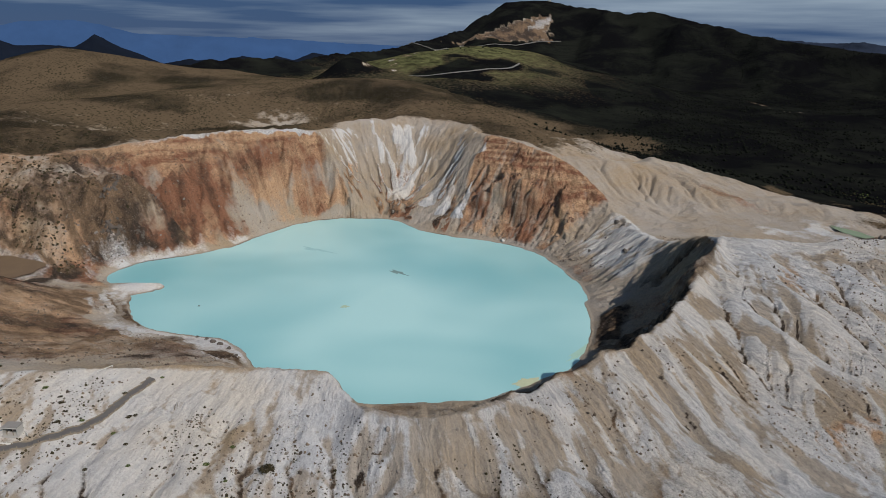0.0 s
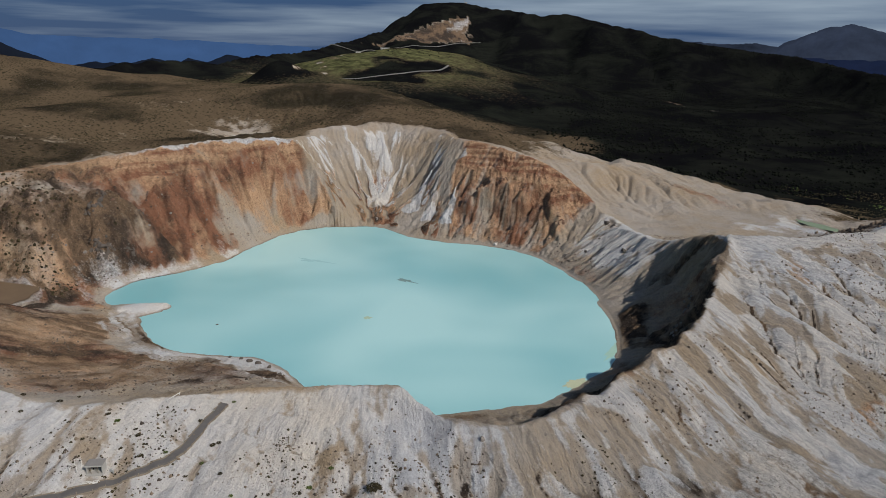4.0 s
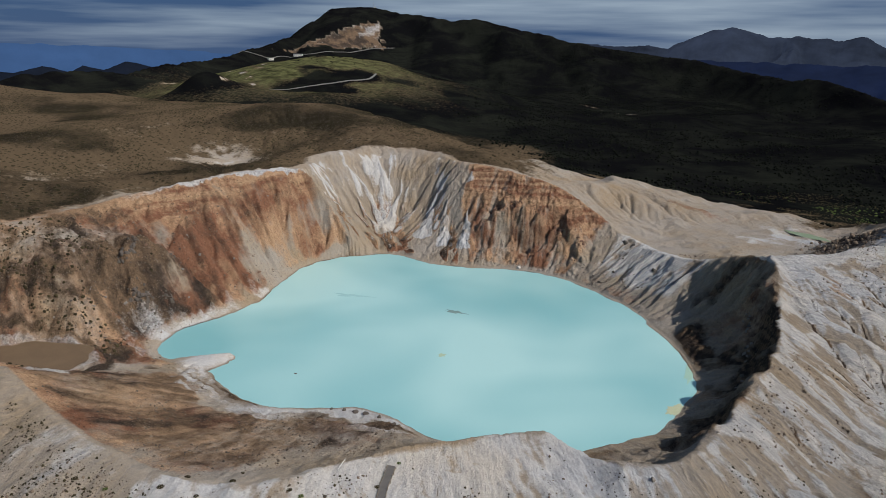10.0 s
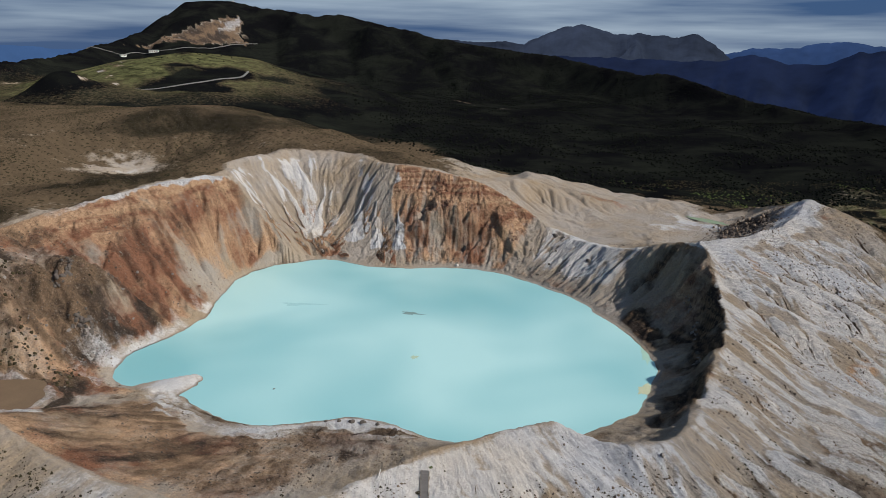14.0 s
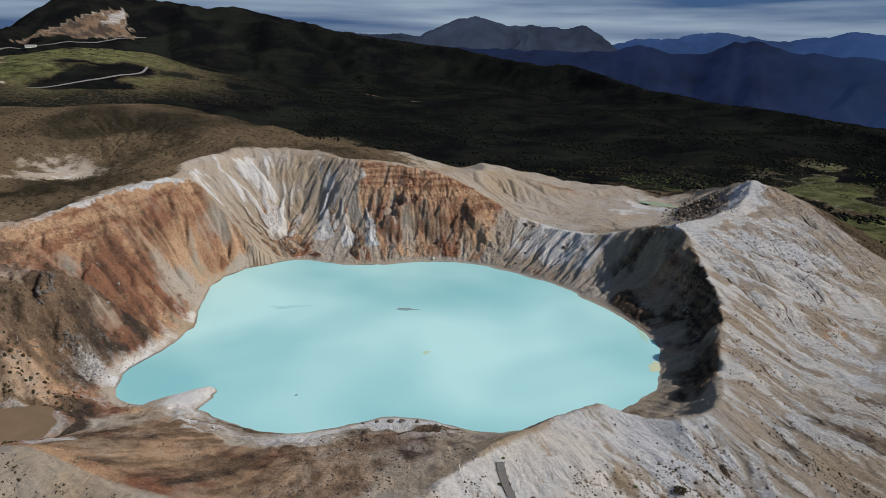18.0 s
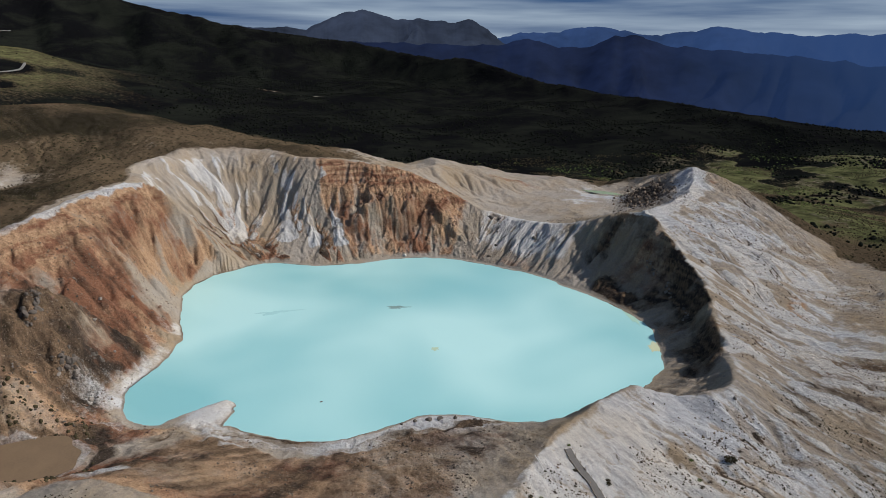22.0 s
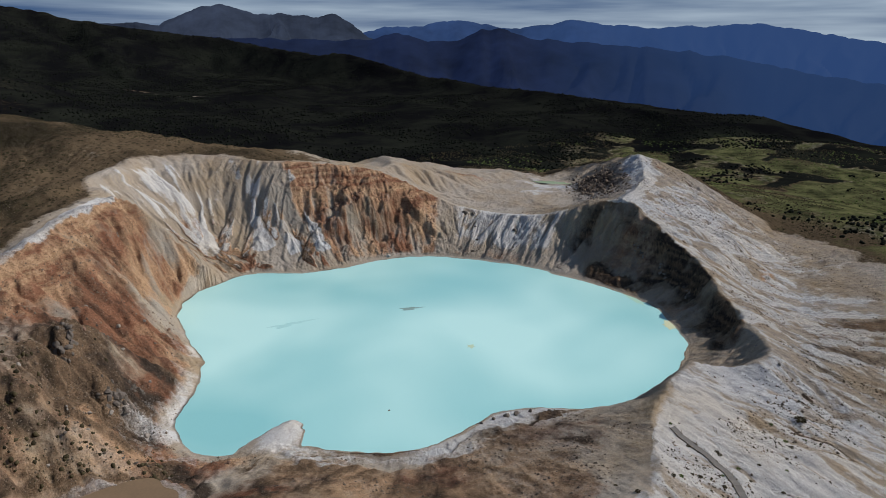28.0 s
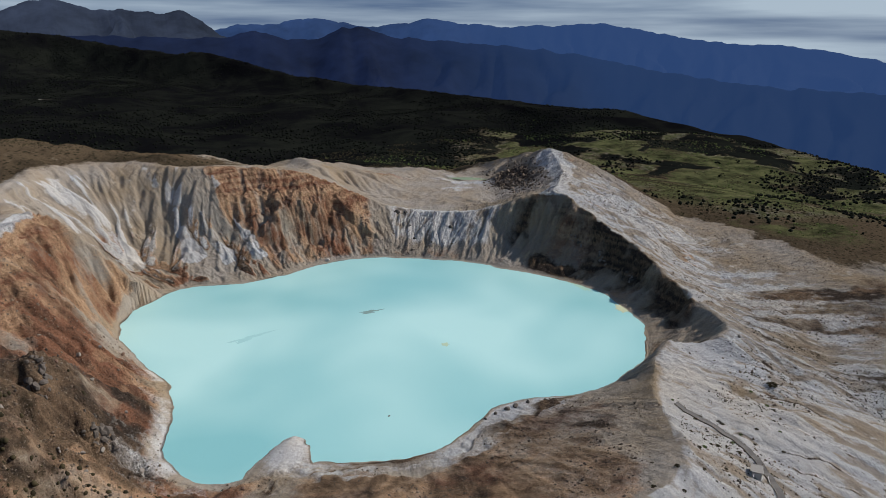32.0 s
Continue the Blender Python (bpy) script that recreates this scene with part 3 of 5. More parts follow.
def eroded(z, cell, rounds, rate):
    """Rain on a grid of heights: water runs to the lowest neighbour and cuts gullies that join downhill. Gives the new heights and the water that passes."""
    ny, nx = z.shape
    idx = np.arange(ny * nx).reshape(ny, nx)
    water = np.ones(ny * nx)
    for _ in range(rounds):
        best, to = np.zeros_like(z), idx.copy()
        for dy in (-1, 0, 1):
            for dx in (-1, 0, 1):
                if dx or dy:
                    zn, jn = np.roll(z, (dy, dx), (0, 1)), np.roll(idx, (dy, dx), (0, 1))
                    fall = (z - zn) / math.hypot(dx, dy)
                    to, best = np.where(fall > best, jn, to), np.maximum(best, fall)
        to[[0, -1], :], to[:, [0, -1]] = idx[[0, -1], :], idx[:, [0, -1]]
        flat = z.ravel()
        order = np.argsort(-flat, kind="stable").tolist()
        target, amount = to.ravel().tolist(), [1.0] * flat.size
        for k in order:
            j = target[k]
            if j != k:
                amount[j] += amount[k]
        water = np.array(amount)
        cut = (rate * np.sqrt(water)).tolist()
        high = flat.tolist()
        for k in reversed(order):
            j = target[k]
            if j != k and high[k] > 0.2:
                c = cut[k]
                high[k] = (high[k] + c * high[j]) / (1 + c)
        z = np.array(high).reshape(ny, nx)
        pad = np.pad(z, 1, mode="edge")
        z = z + 0.08 * (pad[:-2, 1:-1] + pad[2:, 1:-1] + pad[1:-1, :-2] + pad[1:-1, 2:] - 4 * z) * (z > 0.2)
    return z, water.reshape(ny, nx)


CELL, EX0, EX1, EY0, EY1 = 1.2, -400.0, 340.0, -335.0, 420.0
ex, ey = np.meshgrid(np.arange(EX0, EX1, CELL), np.arange(EY0, EY1, CELL))
e_th, e_r = np.arctan2(ey - CY, ex - CX) % (2 * math.pi), np.hypot(ex - CX, ey - CY)
e_z0 = ground_height(e_th, e_r)
e_seed = (0.3 * fbm(ex, ey, 7, 3, 131) + 0.05 * np.random.default_rng(3).standard_normal(ex.shape)) * ease(1, 6, e_r - round_ring(SHORE, e_th))
e_z1, e_water = eroded(e_z0 + e_seed, CELL, 8, 0.085)


def blurred(g, n):
    """Box blur over 2 n + 1 cells each way."""
    for axis in (0, 1):
        c = np.cumsum(np.pad(g, [(n + 1, n) if a == axis else (0, 0) for a in (0, 1)], mode="edge"), axis)
        g = (np.take(c, np.arange(2 * n + 1, c.shape[axis]), axis) - np.take(c, np.arange(0, c.shape[axis] - 2 * n - 1), axis)) / (2 * n + 1)
    return g


e_deg = np.degrees(e_th)
CARVE = e_z1 - e_z0
CARVE = np.clip(CARVE - 0.85 * blurred(CARVE, 11), -6, 4) * (1 - np.where(e_r < crest(e_th) + 3, 0.85, 0.5) * ease(203, 212, e_deg) * ease(285, 270, e_deg)) * ease(0.5, 5, e_r - round_ring(SHORE, e_th))
e_in = e_r < crest(e_th) + 4
CARVE = CARVE * np.where(e_in, 1 - 0.75 * ease(42, 50, e_deg) * ease(124, 118, e_deg) - 0.7 * ease(8, 16, e_deg) * ease(50, 42, e_deg) - 0.35 * ease(120, 126, e_deg) * ease(205, 195, e_deg), 1 - 0.5 * np.maximum(ease(270, 290, e_deg), ease(25, 15, e_deg)))
CARVE = CARVE * (1 - np.clip(1.3 * blob(ex, ey, -198, 203, 55), 0, 1))
RUN = np.clip(np.log10(e_water) / 3.0, 0, 1)


def from_grid(g, x, y):
    """Bilinear look-up in the eroded grid, fading to nothing at its edge."""
    u, v = np.clip((x - EX0) / CELL, 0, g.shape[1] - 1.001), np.clip((y - EY0) / CELL, 0, g.shape[0] - 1.001)
    i, j = u.astype(int), v.astype(int)
    a, b = u - i, v - j
    val = (g[j, i] * (1 - a) + g[j, i + 1] * a) * (1 - b) + (g[j + 1, i] * (1 - a) + g[j + 1, i + 1] * a) * b
    return val * ease(0, 40, x - EX0) * ease(0, 40, EX1 - x) * ease(0, 40, y - EY0) * ease(0, 40, EY1 - y)


def fall_lines(z, cell, widths, reach, seed):
    """Noise smeared along the steepest descent of a grid of heights: rills that run straight down every slope. About 0 on average, 1 in spread."""
    gy, gx = np.gradient(blurred(z, 2), cell)
    slope = np.hypot(gx, gy) + 1e-6
    ux, uy = (gx / slope).astype(np.float32), (gy / slope).astype(np.float32)
    rng = np.random.default_rng(seed)
    speck = np.zeros(z.shape)
    for k, w in enumerate(widths):
        n = blurred(rng.standard_normal(z.shape), w) if w else rng.standard_normal(z.shape)
        speck = speck + n / n.std()
    speck = speck.astype(np.float32)
    ny, nx = z.shape
    ux, uy, speck_row = ux.ravel(), uy.ravel(), speck.ravel()
    j0, i0 = np.meshgrid(np.arange(ny, dtype=np.float32), np.arange(nx, dtype=np.float32), indexing="ij")
    total = speck.copy()
    for sign in (-1, 1):
        pi, pj = i0 + 0.5, j0 + 0.5
        at = pj.astype(np.int32) * nx + pi.astype(np.int32)
        for k in range(reach):
            pi, pj = np.clip(pi + sign * ux[at], 0.5, nx - 0.5), np.clip(pj + sign * uy[at], 0.5, ny - 0.5)
            at = pj.astype(np.int32) * nx + pi.astype(np.int32)
            total = total + speck_row[at]
    total = total - blurred(total, 12)
    spread = np.sqrt(blurred(total * total, 20)) + 1e-6
    return np.clip(total / spread, -2.5, 2.5) * ease(0.12, 0.4, slope)


RILL_CELL = 0.8
lx, ly = np.meshgrid(np.arange(EX0 + 50, EX1 - 20, RILL_CELL), np.arange(EY0 + 20, EY1 - 90, RILL_CELL))
RILL = fall_lines(from_grid(blurred(e_z0, 1) + 0.5 * CARVE, lx, ly), RILL_CELL, (0, 1, 3), 16, 21)


def rills(x, y):
    """The smeared noise at a place."""
    u, v = (x - EX0 - 50) / RILL_CELL, (y - EY0 - 20) / RILL_CELL
    inside = ease(0, 30, u) * ease(0, 30, v) * ease(0, 30, RILL.shape[1] - 2 - u) * ease(0, 30, RILL.shape[0] - 2 - v)
    u, v = np.clip(u, 0, RILL.shape[1] - 1.001), np.clip(v, 0, RILL.shape[0] - 1.001)
    i, j = u.astype(int), v.astype(int)
    a, b = u - i, v - j
    return inside * ((RILL[j, i] * (1 - a) + RILL[j, i + 1] * a) * (1 - b) + (RILL[j + 1, i] * (1 - a) + RILL[j + 1, i + 1] * a) * b)


def soils(th, r, x, y, z):
    """Where each soil and cover lies: rust, umber, bleached; scrub, forest, grass. Umber also carries some painted
    shade.
    """
    deg = np.degrees(th)
    s, cr = round_ring(SHORE, th), crest(th)
    u = (r - s) / (cr - s)
    wall = ease(0.0, 0.12, u) * ease(1.12, 1.0, u)
    big, mid = fbm(x, y, 45, 3, 51), fbm(x, y, 14, 4, 53)
    bear = th * 150
    streak = vnoise(bear / 5.0 + 0.6 * mid, r * 0.012, 57) + 0.5 * vnoise(bear / 2.2, r * 0.03, 59)
    run, cutting = from_grid(RUN, x, y), np.clip(-from_grid(CARVE, x, y), -3, 6)
    line = rills(x, y)
    rill = 0.16 - 0.45 * run - 0.16 * cutting + 0.20 * line
    streak = streak + 0.45 * line
    lo, hi = ease(0.5, 0.1, u), ease(0.45, 0.8, u)
    # red crag, north: banded above, cliffs half-way, pink scree below
    north = wall * ease(44, 54, deg) * ease(92, 86, deg + 2.5 * mid)
    band = 0.5 + 0.5 * np.sin(z * 1.1 + 2.2 * mid)
    rust = north * (0.60 + 0.3 * hi + 0.22 * streak + 0.12 * mid)
    cliff = north * ease(0.22, 0.36, u + 0.1 * mid) * ease(0.66, 0.52, u + 0.1 * mid) * ease(0.0, 0.5, fbm(x, y, 17, 4, 71) + 0.35)
    # north-west promontory
    spur = (x + 95) * 0.405 + (y - 106) * 0.914 + 1.5 * mid
    prom = wall * ease(112, 118, deg) * ease(1.5, -1.0, spur) * ease(192, 172, deg)
    rust = np.maximum(rust, prom * (0.76 + 0.10 * streak + 0.35 * mid + 0.2 * ease(0.7, 0.9, u)))
    dusk = prom * ease(0.0, 0.9, 0.4 * mid + 0.5 * big + 0.3 * line + 0.26 + 0.3 * ease(140, 158, deg)) * ease(0.96, 0.8, u)
    cream = blob(x, y, -108, 42, 9, 20, -20) + 0.8 * blob(x, y, -92, 98, 7, 12, -30)
    rust = rust * (1 - 0.85 * np.clip(cream, 0, 1))
    # white bowl with orange stains
    irons = flatiron(x, y)
    face = ease(0.02, 0.25, irons)
    bowl = wall * ease(86, 91, deg + 2.5 * mid) * ease(-1.0, 1.5, spur) * ease(136, 128, deg)
    rust = np.maximum(rust, bowl * (1.3 * ease(-0.1, 0.7, streak + 0.4 * big) * ease(0.75, 0.5, u) * (1 - face) + 0.9 * blob(x, y, -42, 106, 9, 5)))
    rust = np.maximum(rust, 0.9 * blob(x, y, 192, -90, 5, 18, -62) + 0.6 * blob(x, y, 180, -24, 10, 16) + 0.5 * blob(x, y, 106, -112, 6, 5))
    rust = np.maximum(rust, 0.55 * blob(x, y, 165, 150, 34, 10, -20) + 1.1 * blob(x, y, -140, -112, 24, 20) + 0.55 * blob(x, y, 262, 38, 9, 5))
    west = ease(0.0, 0.15, u) * ease(158, 182, deg) * ease(212, 204, deg)
    umber = west * (0.50 + 0.22 * mid + 0.12 * line + 0.9 * blob(x, y, -147, -36, 12, 11) + 0.6 * blob(x, y, -153, -14, 10, 9))
    rust = np.maximum(rust, west * (0.62 + 0.3 * big + 0.2 * mid))
    umber = np.maximum(umber, np.maximum(0.40 * cliff, 0.46 * dusk * (1 - np.clip(cream, 0, 1))))
    # eastern wall: brown talus, its umber deepened in place of shade
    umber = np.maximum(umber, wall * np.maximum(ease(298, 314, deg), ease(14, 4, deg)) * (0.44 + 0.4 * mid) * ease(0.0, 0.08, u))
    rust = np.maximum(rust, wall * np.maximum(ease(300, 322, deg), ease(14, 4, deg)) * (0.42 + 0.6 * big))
    umber = np.maximum(umber, 1.2 * blob(x, y, 230, 70, 36, 17, 52) * (1 + 0.4 * mid))
    umber = np.maximum(umber, wall * ease(210, 222, deg) * ease(272, 262, deg + 3 * mid) * ease(0.05, 0.3, u) * ease(1.0, 0.94, u) * (0.24 + 0.22 * big + 0.2 * mid))
    umber = np.maximum(umber, wall * ease(14, 24, deg) * ease(50, 40, deg) * 0.3 * lo)
    rust = np.maximum(rust, wall * ease(8, 20, deg) * ease(50, 40, deg) * (0.42 + 0.2 * mid) * lo)
    shelf = ease(0.0, 0.03, u) * ease(0.40, 0.22, u + 0.15 * fbm(x, y, 18, 3, 177)) * ease(203, 212, deg) * ease(272, 262, deg)
    leaf = vnoise((z + 1.1 * fbm(x, y, 16, 3, 179)) / 0.75, 0.04 * (x - y), 181)
    inner = ease(0.10, 0.22, u + 0.1 * mid) * np.clip((1.0 - u + 0.12 * mid * ease(245, 258, deg)) / (0.03 + 0.35 * ease(245, 258, deg)), 0, 1) * ease(205, 216, deg) * ease(276, 252, deg + 7 * mid)
    rust = np.maximum(rust, inner * (0.54 + 0.12 * mid + 0.1 * big + 0.22 * ease(0.7, 0.95, u) * ease(240, 226, deg)))
    umber = np.maximum(umber, inner * (0.50 + 0.13 * mid + 0.12 * line + 0.25 * blob(x, y, -150, -70, 30, 16)) * ease(1.0, 0.85, u))
    bleach = bowl * (0.14 + 0.40 * streak + 0.5 * rill + 0.2 * big + 0.15 * blob(x, y, -72, 172, 24, 22)) * (1 - 0.6 * lo)
    bleach = np.maximum(bleach, face * (0.75 + 0.3 * mid))
    bleach = np.maximum(bleach, shelf * (0.36 + 0.4 * leaf))
    umber = np.maximum(umber, shelf * (0.40 - 0.6 * leaf))
    bleach = np.maximum(bleach, 0.9 * blob(x, y, -102, -68, 15, 9, 37))
    bleach = np.maximum(bleach, (0.9 + mid) * blob(x, y, -138, -122, 8, 6))
    bank = np.hypot((x + 168) / 29, (y + 87) / 18.5) + 0.06 * mid
    bleach = np.maximum(bleach * ease(0.7, 1.25, bank), 0.46 * ease(0.7, 0.85, bank) * ease(1.02, 0.94, bank))
    umber = np.maximum(umber, 0.7 * ease(0.98, 1.06, bank) * ease(1.25, 1.1, bank))
    bleach = np.maximum(bleach, ease(0.42, 0.1, u + 0.25 * mid) * ease(-0.02, 0.01, u) * ease(178, 188, deg) * ease(206, 200, deg) * (0.55 + 0.4 * mid))
    bleach = np.maximum(bleach, ease(0.30, 0.08, u + 0.25 * mid) * ease(-0.02, 0.01, u) * ease(150, 165, deg) * ease(185, 178, deg) * (0.45 + 0.5 * mid))
    umber = np.maximum(umber, bowl * (1 - face) * 0.42 * (0.6 + streak) * ease(0.7, 0.4, u))
    lip = wall * ease(8, 16, deg) * ease(50, 38, deg)
    bleach = np.maximum(bleach, lip * (0.68 + 0.25 * streak + 0.6 * rill) * ease(0.15, 0.5, u))
    bleach = np.maximum(bleach, 0.66 * ease(5.0, 2.5, np.abs(r - cr - 1.5 + 0.5 * mid)) * ease(127, 131, deg) * ease(180, 160, deg))
    bleach = np.maximum(bleach, ease(0.16, 0.03, u) * ease(-0.02, 0.01, u) * ease(140, 160, deg) * ease(250, 235, deg) * (0.28 + 0.5 * mid))
    bleach = np.maximum(bleach, ease(222, 240, deg) * ease(-1.5, 0.5, r - cr) * ease(40, 8, r - cr) * (0.26 + 0.22 * ease(238, 255, deg) + 0.25 * streak + 0.2 * mid) * ease(300, 270, deg))
    out = ease(-4, 6, r - cr) * ease(225, 260, deg) + ease(-4, 6, r - cr) * ease(14, 4, deg)
    rib = vnoise((bear + 0.1 * r) / 7.0 + 0.5 * mid, r * 0.012, 73) + 0.6 * vnoise(bear / 2.4 + 0.7 * mid, r * 0.02, 75) + 0.4 * vnoise(bear / 1.1 + 0.7 * mid, r * 0.03, 76)
    bleach = np.maximum(bleach, out * (0.42 + 0.42 * rib + 0.22 * blob(x, y, 215, -25, 60, 50) + 0.25 * big + 0.12 * mid + 1.2 * rill) * (0.35 + 0.65 * ease(290, 190, r)))
    spine = np.full_like(x, 99.0)
    for (ax, ay, az), (bx, by, bz) in zip(SPINE[:4], SPINE[1:5]):
        t = np.clip(((x - ax) * (bx - ax) + (y - ay) * (by - ay)) / ((bx - ax) ** 2 + (by - ay) ** 2), 0, 1)
        spine = np.minimum(spine, np.hypot(x - ax - t * (bx - ax), y - ay - t * (by - ay)))
    bleach = np.maximum(bleach, ease(15, 5, spine + 5 * mid) * 0.85 * ease(cr - 1, cr + 1, r))
    # dark gully beds; the south-eastern slope is also darkened for cloud shade
    umber = np.maximum(umber, out * (0.18 * ease(275, 300, deg) * ease(350, 335, deg) * ease(170, 215, r) + 0.85 * ease(0.22, 0.5, run) * ease(0.1, 1.0, cutting) + 0.2 * mid - 0.06))
    bleach = bleach * (1 - np.clip(1.4 * blob(x, y, 229, 71, 36, 16, 52), 0, 1))
    bleach = np.maximum(bleach, blob(x, y, 208, 112, 40, 30, 30) * (0.55 + 0.5 * mid + 0.25 * big) + 0.4 * blob(x, y, 160, 40, 40, 26, 50) + 0.36 * blob(x, y, -198, 204, 20, 15) * (1 + mid))
    scrub = ease(0.30, 0.62, u + 0.15 * mid) * ease(1.02, 0.98, u) * ease(172, 184, deg + 3 * mid) * ease(216, 206, deg) * 0.36
    scrub = np.maximum(scrub, ease(5, 22, r - cr) * ease(66, 84, deg + 4 * mid) * ease(215, 195, deg) * (0.85 + 0.2 * big) * (1 - np.clip(1.15 * blob(x, y, -198, 204, 26, 26) * (1 + 0.8 * mid), 0, 1)))
    umber = np.maximum(umber, scrub * (0.42 + 0.8 * fbm(x, y, 60, 4, 77) + 0.45 * blob(x, y, -190, 130, 90, 22, 35) + 0.3 * ease(150, 175, deg)))
    d2 = np.where(deg < 180, deg + 360, deg)
    brown = ease(296, 326, r + 22 * fbm(x, y, 40, 4, 165) + 18 * ease(355, 368, d2)) * ease(324, 336, d2) * ease(405, 390, d2)
    umber = np.maximum(umber, 0.36 * ease(262, 310, r + 30 * fbm(x, y, 40, 4, 165)) * ease(420, 330, r) * ease(326, 340, d2) * ease(385, 372, d2))
    # brown streaks, with cloud shade over this slope added to their umber
    umber = np.maximum(umber, 0.60 * ease(160, 205, r + 25 * mid) * ease(266, 284, deg) * ease(340, 318, deg) * (0.75 + 0.8 * vnoise(bear / 16.0 + 0.5 * mid, r * 0.008, 169) + 0.3 * line))
    # south-western rim: rust stains, and umber that stands in for shade
    rim = ease(-1, 4, r - cr) * ease(198, 206, deg) * ease(226, 216, deg)
    umber, rust = np.maximum(umber, rim * (0.20 + 0.4 * mid + 0.3 * ease(20, 60, r - cr))), np.maximum(rust, rim * (0.30 + 0.3 * big) * ease(225, 212, deg))
    scrub = np.maximum(scrub, np.maximum(ease(300, 420, r) * 0.9 * (1 - ease(262, 272, deg) * ease(338, 326, deg) * ease(420, 360, r)), brown * 0.95))
    forest = ease(330, 430, r + 60 * big) * np.clip(ease(86, 76, deg) + ease(330, 345, deg) + ease(640, 900, r), 0, 1)
    forest = forest * (1 - 0.75 * ease(620, 480, r) * ease(330, 345, np.where(deg < 180, deg + 360, deg)) * ease(396, 384, np.where(deg < 180, deg + 360, deg)))
    grass = ease(0.1, 0.45, fbm(x, y, 60, 3, 61)) * ease(300, 360, r) * (ease(45, 32, deg) + ease(330, 345, deg)) * ease(800, 620, r)
    sector = ease(338, 350, d2) * ease(402, 388, d2)
    meadow = sector * ease(345, 420, r + 34 * big) * ease(1000, 760, r) * ease(-0.32, 0.2, fbm(x, y, 70, 4, 193))
    grass = np.maximum(grass, 0.95 * meadow)
    grass = np.maximum(grass, ease(-0.9, 0.0, fbm(x, y, 150, 4, 63)) * blob(x, y, -450, 1280, 420, 480) * 0.85 * (1 - blob(x, y, -515, 985, 75, 70)))
    grass = np.maximum(grass, ease(0.0, 0.5, fbm(x, y, 45, 4, 65)) * blob(x, y, 450, 60, 260, 160, 45) * 1.2 * ease(330, 400, r))
    forest = np.maximum(np.clip(forest - 1.1 * grass, 0, 1), blob(x, y, -515, 985, 75, 70))
    scrub = scrub * (1 - 0.7 * meadow)
    # quarried cliff on the mountain: a triangle of bare earth with pale chutes, and white outcrops on the shoulder below
    def beside(ax, ay, bx, by):
        return ease(-14, 14, ((bx - ax) * (y - ay) - (by - ay) * (x - ax)) / math.hypot(bx - ax, by - ay) + 22 * mid)

    cut = beside(-700, 2225, -380, 2312) * beside(-372, 2310, -425, 2590) * beside(-430, 2590, -708, 2235)
    slash = ease(0.1, 0.5, vnoise((0.9 * x - 0.43 * y) / 34.0 + 0.3 * mid, (0.43 * x + 0.9 * y) / 260.0, 67) + 0.25 * fbm(x, y, 70, 3, 69) + 0.15 * blob(x, y, -430, 2480, 60, 120)) * cut
    for ox, oy, size in ((-485, 977, 15), (-516, 1326, 26), (-519, 1178, 20), (-443, 1030, 13), (-470, 1120, 12), (-560, 1260, 22), (-600, 1400, 26), (-640, 1300, 24), (-700, 1340, 28), (-760, 1420, 30), (-540, 1090, 16), (-480, 1240, 20), (-585, 1150, 18)):
        slash = np.maximum(slash, 1.2 * ease(0.0, 0.4, fbm(x, y, 14, 3, 79) + 0.15) * blob(x, y, ox, oy, 0.7 * size, 1.6 * size, -25))
    slash = np.maximum(slash, (1.1 * blob(x, y, 352, 1410, 12, 75, 18) + 0.9 * blob(x, y, 300, 1570, 10, 70, 18)) * ease(-0.4, 0.3, fbm(x, y, 26, 3, 207)))
    # cove wall: its shadow partly painted as umber
    umber = np.maximum(umber, wall * ease(286, 291, deg) * ease(318, 306, deg) * (0.27 + 0.3 * mid))
    wet = ease(0.45, 0.1, z) * ease(14, 6, r - s)
    umber, bleach = np.maximum(umber, (0.45 + 0.25 * mid) * wet), bleach * (1 - 0.5 * wet)
    umber, bleach, forest, grass = np.maximum(umber, 0.8 * cut), np.maximum(bleach, slash * 0.52), forest * (1 - np.clip(slash + cut, 0, 1)), grass * (1 - np.clip(slash + cut, 0, 1))
    scrub = scrub * (1 - np.clip(slash + cut, 0, 1))
    bands = np.maximum(np.maximum(ease(44, 54, deg) * ease(94, 88, deg) * hi, 0.9 * ease(122, 130, deg) * ease(178, 165, deg) * ease(0.65, 0.8, u)), ease(296, 312, deg) + ease(16, 6, deg)) * wall
    beds = vnoise((z + 1.6 * fbm(x, y, 30, 3, 157)) / 1.3, 0.02 * (x + y), 171) + 0.6 * vnoise(z / 0.55 + mid, 0.05 * x, 173)
    tone = 0.5 + 0.32 * bands * beds + 0.35 * (1 - bands) * fbm(x, y, 26, 4, 175) - 0.2 * prom * ease(0.85, 0.97, u) + 0.12 * prom * ease(0.85, 0.6, u) - 0.05 * inner - 0.12 * prom * ease(165, 150, deg)
    washed = ease(420, 330, r) * ((0.75 - 0.4 * ease(232, 246, deg) * ease(300, 284, deg)) * ease(-3, 6, r - cr) * np.maximum(ease(205, 230, deg), ease(30, 12, deg)) + ease(3, -3, r - cr) * (0.25 + 0.5 * lip + 0.2 * bowl)) * (1 - np.clip(scrub, 0, 1)) * ease(1, 8, r - s) * ease(0.6, 1.1, bank)
    return np.stack([rust, umber, bleach, tone], -1), np.stack([scrub, forest, grass, washed], -1)


